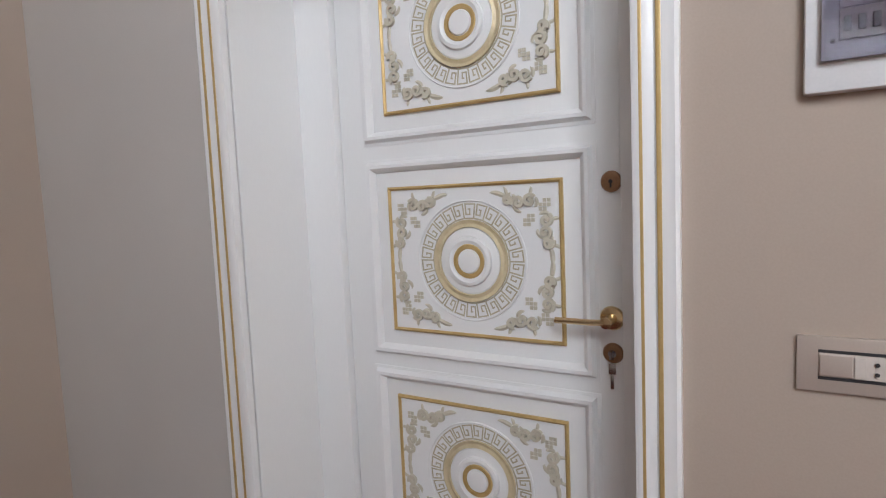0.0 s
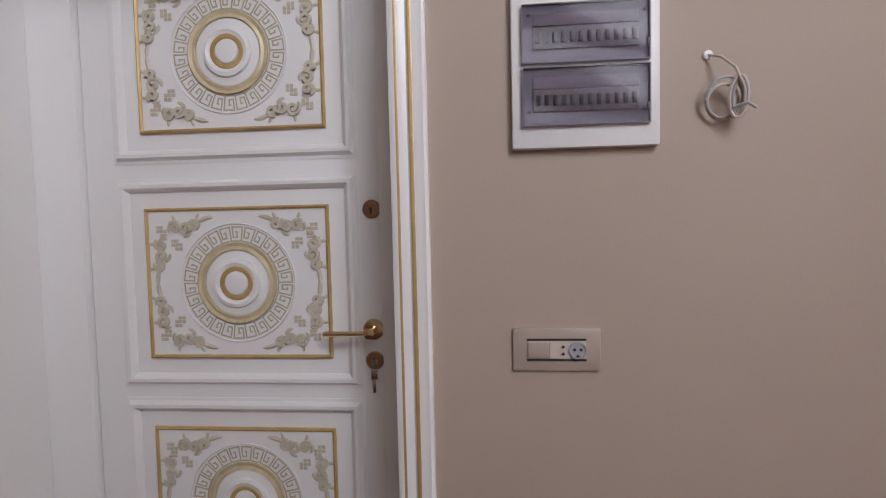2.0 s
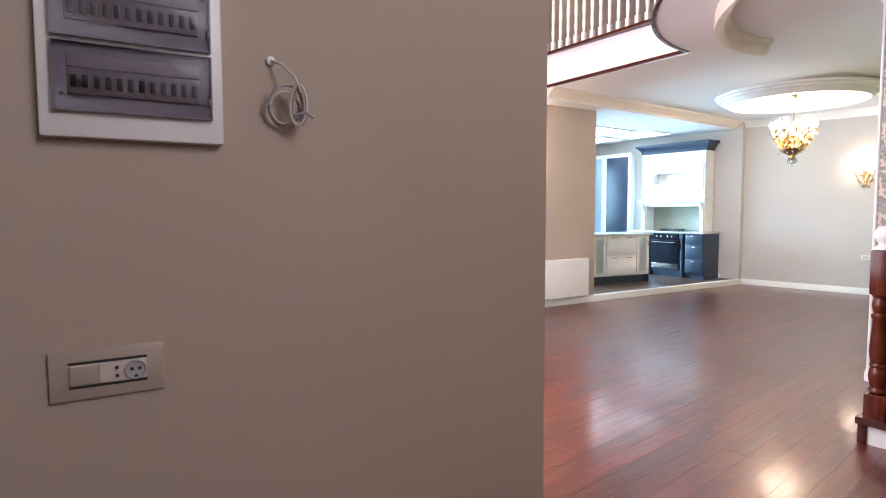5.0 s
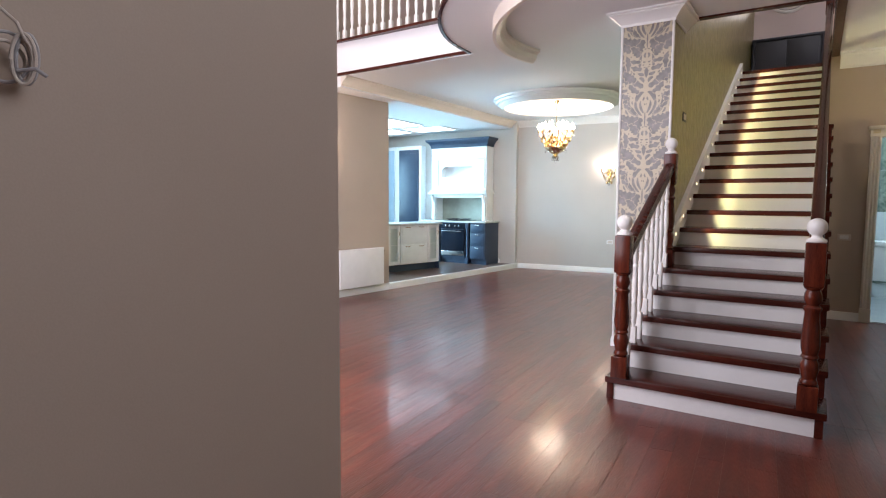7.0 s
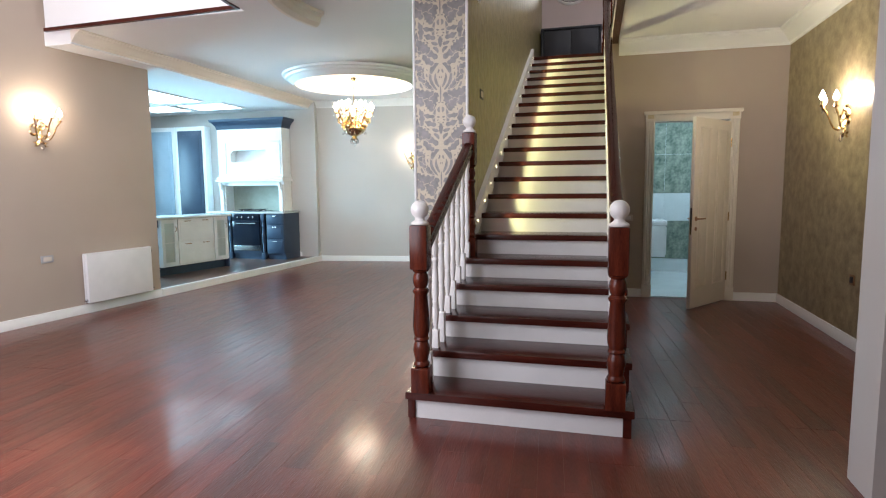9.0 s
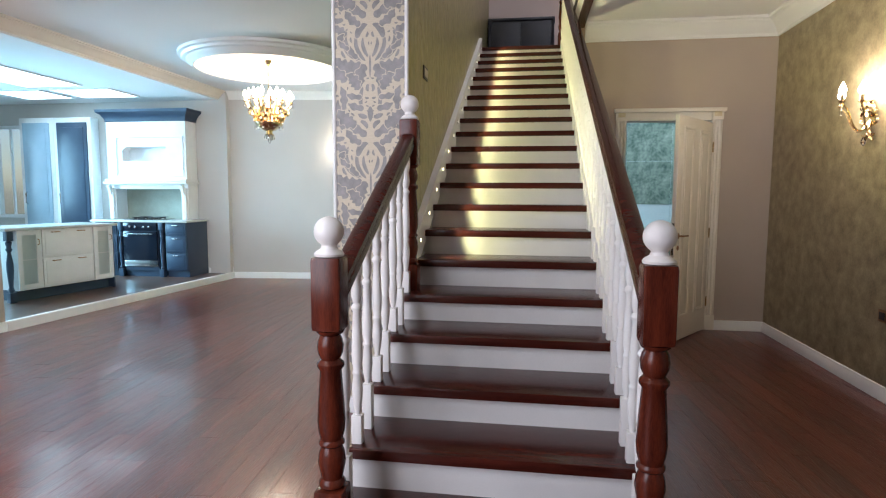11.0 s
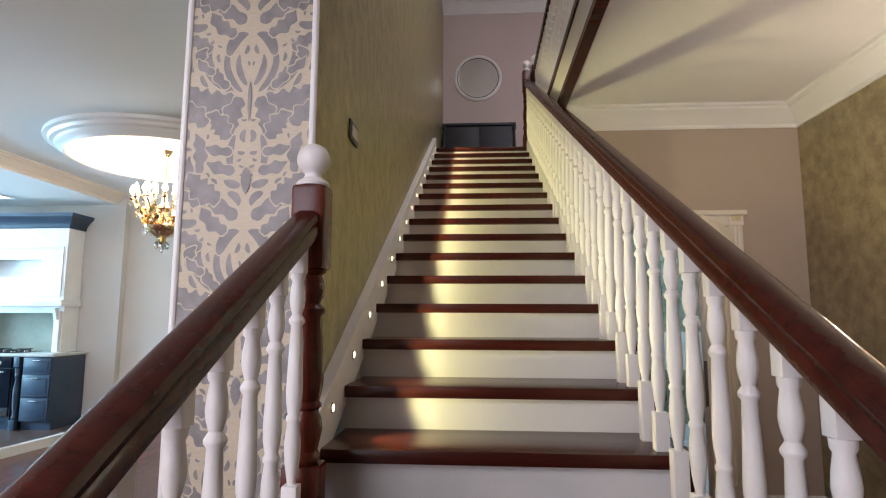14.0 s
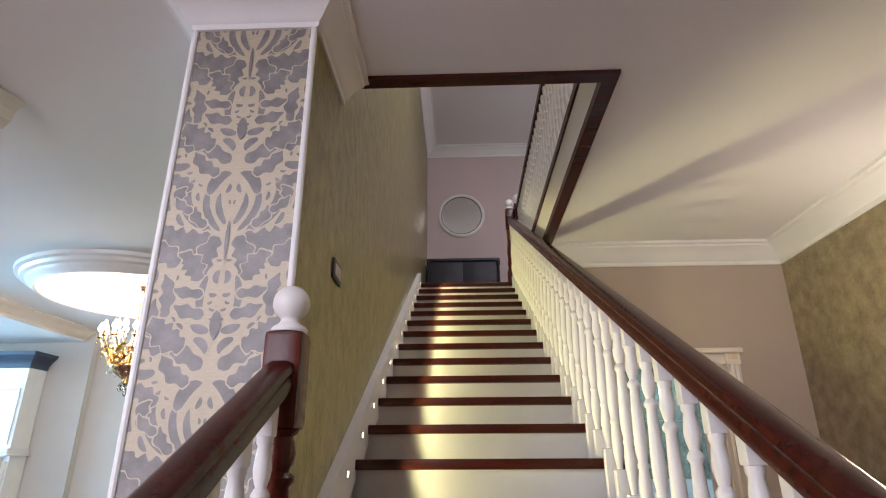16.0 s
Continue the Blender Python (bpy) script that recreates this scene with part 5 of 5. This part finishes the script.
def tall_unit(x0, x1, mat, label, door_label):
    t = thing("tall_cabinet", label, "cabinet", Matrix.Translation((0, 0, PZ)))
    part("carcass", cube(x0, x1, 11.02, 11.19, 0, 2.50, 0.004), CABW, t)
    td = part("door", cube(x0 + 0.07, x1 - 0.07, 11.0, 11.02, 0.12, 2.42, 0.004), mat, t, door_label)
    for z0, z1 in ((0.2, 0.72), (0.82, 2.34)):
        part("raised_field", cube(x0 + 0.13, x1 - 0.13, 10.994, 11.0, z0, z1, 0.005), mat, td)
    part("handle", tube([(x0 + 0.10, 11.0, 1.1), (x0 + 0.10, 10.97, 1.12), (x0 + 0.10, 10.97, 1.28), (x0 + 0.10, 11.0, 1.3)], 0.006, 6), STEEL, td)


tall_unit(-7.74, -7.06, CABD, "shallow tall white-framed cabinet with dark blue door", "dark blue door")
tall_unit(-8.37, -7.745, REFLBLUE, "shallow tall white-framed cabinet, blue door with painted-in window reflection", "blue door with the window reflection put into its colour")
win = thing("window_1", "tall kitchen window with white frame and bright daylight", "window", Matrix.Translation((-8.80, 11.2, 1.725)), kind="structure")
part("window_frame", frame_ring(0.36, 0.75, [(-0.03, -0.03), (-0.03, 0.03), (0.03, 0.03), (0.03, -0.03)]), CABW, win, "", pose(0, 0.08, 0, 90, 0, 0))
part("pane", cube(-0.34, 0.34, 0.085, 0.091, -0.73, 0.73), PANE, win).visible_shadow = False
part("mullion", cube(-0.015, 0.015, 0.065, 0.105, -0.72, 0.72, 0.004), CABW, win)
solid("backdrop", cube(-9.6, -7.2, 12.4, 12.44, 0.2, 3.6), SKYCARD, "bright pale blue daylight outside the kitchen window", "backdrop")
win2 = thing("window_2", "assumed wide kitchen window with white frame, out of view", "window", Matrix.Translation((-9.2, 9.1, 1.8)), kind="structure")
part("window_frame", frame_ring(1.03, 0.83, [(-0.03, -0.03), (-0.03, 0.03), (0.03, 0.03), (0.03, -0.03)]), CABW, win2, "", pose(-0.12, 0, 0, 90, 0, 90))
part("pane", cube(-0.125, -0.119, -1.0, 1.0, -0.8, 0.8), PANE, win2).visible_shadow = False

for x0, x1, y0, y1 in ((-7.0, -6.15, 8.5, 9.8), (-6.85, -5.95, 10.05, 10.7), (-7.85, -7.05, 10.05, 10.7)):
    cp = thing("ceiling_panel", "lit rectangular kitchen ceiling panel", "ceiling light", Matrix.Translation(((x0 + x1) / 2, (y0 + y1) / 2, HC - 0.14)), "kitchen ceiling panels")
    w, d = (x1 - x0) / 2, (y1 - y0) / 2
    part("diffuser", cube(-w + 0.01, w - 0.01, -d + 0.01, d - 0.01, -0.012, -0.004), PANELGL, cp)
    part("frame", frame_ring(w, d, [(-0.012, 0), (-0.012, -0.016), (0.012, -0.016), (0.012, 0)]), CABW, cp)

# ---- damask on the pier ----
PERIOD, UNIT = 0.69, 0.00095
# half of the repeat: foot x and y, heading, length, width, bend, lobes
ACANTHUS = ((14, -60, 55, 125, 24, 50, 0), (30, -85, 42, 200, 26, 85, 0), (62, -82, 25, 245, 42, 105, 0), (84, 52, 95, 118, 42, 85, 0),
            (48, -108, -22, 225, 76, 95, 4), (78, -66, 25, 95, 32, 80, 2), (150, 72, 40, 108, 44, -30, 3))
ACANTHUS += ((180, 4, 60, 90, 34, 100, 2), (134, -12, 20, 88, 28, 50, 2), (60, 134, 20, 138, 44, 60, 3), (28, 178, 45, 132, 46, -50, 2),
             (130, 244, 10, 116, 56, 30, 3), (28, -108, -50, 148, 58, -70, 3), (78, -262, 75, 128, 58, -60, 4))
ACANTHUS += ((160, -212, 60, 128, 56, -60, 3), (48, -244, -70, 148, 26, -50, 0), (54, -306, 0, 108, 32, 25, 2), (176, -385, 100, 152, 40, -40, 3),
             (206, -445, 80, 126, 34, 20, 2), (42, -376, 5, 110, 38, 30, 2), (20, -430, 10, 64, 30, 20, 0), (92, -480, 20, 158, 70, 50, 4))


def damask():
    """One repeat of mirrored grey acanthus leaves about a flower, parted by cream ground."""
    bm, edging, rg, taken, count = bmesh.new(), bmesh.new(), random.Random(23), [], [0]

    def discs(x, y, ang, length, width, curl):
        pts = spine(x, y, ang, length, curl, 8)
        return [(px, py, width / 2 * math.sin(math.pi * (0.1 + 0.8 * i / 8)) ** 0.6) for i, (px, py, _) in enumerate(pts)]

    def free(row, gap):
        for px, py, pr in row:
            if px < pr * 0.8 + 0.003 or px > 0.235:
                return False
            for qx, qy, qr in taken:
                dy = (py - qy + PERIOD / 2) % PERIOD - PERIOD / 2
                if (px - qx) ** 2 + dy * dy < (pr + qr + gap) ** 2:
                    return False
        return True

    def put(x, y, ang, length, width, curl, lobes):
        count[0] += 1
        back, a = 0.004, radians(ang)
        for s in (-1, 1):
            leaf(edging, x - back * math.cos(a), y - back * math.sin(a), ang, length + 2 * back, width + 0.009, curl, z=0.000016 * count[0], mirror=s, power=0.5, n=18, lobes=lobes)
            leaf(bm, x, y, ang, length, width, curl, z=0.000016 * count[0] + 0.000008, mirror=s, power=0.6, n=18, lobes=lobes)

    for x, y, ang, length, width, curl, lobes in ACANTHUS:
        f = (x * UNIT, y * UNIT, ang, length * UNIT, width * UNIT * (1.12 if lobes else 1.0), curl)
        put(*f, lobes)
        taken.extend(discs(*f))
    leaf(bm, 0, -0.045, -90, 0.14, 0.013, z=0.0024, n=10)
    leaf(bm, 0, -0.345, -90, 0.09, 0.034, z=0.0024, n=10)
    for length, width, tries in ((0.10, 0.034, 500), (0.075, 0.028, 800), (0.05, 0.020, 1000), (0.032, 0.014, 1000), (0.02, 0.009, 900)):
        for _ in range(tries):
            x, y = rg.uniform(0.005, 0.225), rg.uniform(-0.47, 0.22)
            ang = math.degrees(math.atan2(y, x)) + rg.choice((-70, 60)) + rg.uniform(-25, 25)
            f = (x, y, ang, length * rg.uniform(0.85, 1.15), width * rg.uniform(0.85, 1.1), rg.choice((-1, 1)) * rg.uniform(50, 110))
            row = discs(*f)
            if free(row, 0.0045):
                put(*f, 0)
                taken.extend(row)
    for b in (bm, edging):
        for s in (-1, 1):
            bmesh.ops.bisect_plane(b, geom=[*b.verts, *b.edges, *b.faces], plane_co=(s * 0.220, 0, 0), plane_no=(s, 0, 0), clear_outer=True)
    return bm, edging


for shape, mat, text in zip(damask(), (PAPERBG, PAPERFG), ("silver grey leafy damask scrollwork", "cream edging of the damask leaves")):
    mot = finish("damask_motif", shape, mat)
    for i in range(-3, 2):
        me = mot
        if i == 1:           # the topmost repeat is cut off under the crown moulding
            b2 = bmesh.new()
            b2.from_mesh(mot)
            bmesh.ops.bisect_plane(b2, geom=[*b2.verts, *b2.edges, *b2.faces], plane_co=(0, RC - 0.06 - 2.23 - PERIOD, 0), plane_no=(0, 1, 0), clear_outer=True)
            me = finish("damask_motif", b2, mat)
        m = share("damask_motif", me, pier, Matrix.Translation(((COLX + WX) / 2, CY - 0.0008, 2.23 + PERIOD * i)) @ Matrix.Rotation(radians(90), 4, "X"))
        tagged(m, text, kind="stuff")

# ---- floor boards ----
def board(w, length):
    bm = bmesh.new()
    e = 0.0008
    lo = [bm.verts.new(p) for p in ((0, 0, -0.012), (w, 0, -0.012), (w, length, -0.012), (0, length, -0.012))]
    md = [bm.verts.new((v.co.x, v.co.y, -e)) for v in lo]
    hi = [bm.verts.new(p) for p in ((e, e, 0), (w - e, e, 0), (w - e, length - e, 0), (e, length - e, 0))]
    for a, b in ((lo, md), (md, hi)):
        for j in range(4):
            bm.faces.new((a[j], a[(j + 1) % 4], b[(j + 1) % 4], b[j]))
    bm.faces.new(hi)
    return bm


BW, SEAM = 0.124, 0.0008
board_me = {q: finish("board", board(BW - 0.0004, q - 0.0004), FLOORW, 0) for q in (0.9, 1.2, 1.5, 1.8)}
floor = bpy.data.objects["floor"]
LAY = Matrix.Rotation(radians(4.2), 4, "Z")      # the boards run a little askew to the stairs
rng = random.Random(11)
rest_v, rest_f = [], []
for i in range(int(9.9 / BW)):
    x = -6.3 + i * BW
    y = 1.45 if x < -1.0 else -1.5
    while y < 12.4:
        q = rng.choice((0.9, 1.2, 1.5, 1.8))
        mid = LAY @ Vector((x, y + q / 2, 0))
        if mid.x > 2.5 or mid.x < -5.85:
            y += q
            continue
        if -2.4 < x < 1.6 and 1.2 < y < 7.2:
            share("board", board_me[q], floor, LAY @ Matrix.Translation((x, y, 0)))
        else:
            b = len(rest_v)
            e, w = SEAM, BW - 0.0004
            corners = [(x, y, -0.012), (x + w, y, -0.012), (x + w, y + q, -0.012), (x, y + q, -0.012), (x + e, y + e, 0), (x + w - e, y + e, 0), (x + w - e, y + q - 0.0004 - e, 0), (x + e, y + q - 0.0004 - e, 0)]
            rest_v += [tuple(LAY @ Vector(c)) for c in corners]
            rest_f += [(b + 4, b + 5, b + 6, b + 7)] + [(b + j, b + (j + 1) % 4, b + 4 + (j + 1) % 4, b + 4 + j) for j in range(4)]
        y += q
me = bpy.data.meshes.new("board_field")
me.from_pydata(rest_v, [], rest_f)
me.materials.append(FLOORW)
ob = new("board_field", me)
ob.parent = floor
tagged(ob, "reddish brown hardwood boards", kind="stuff")
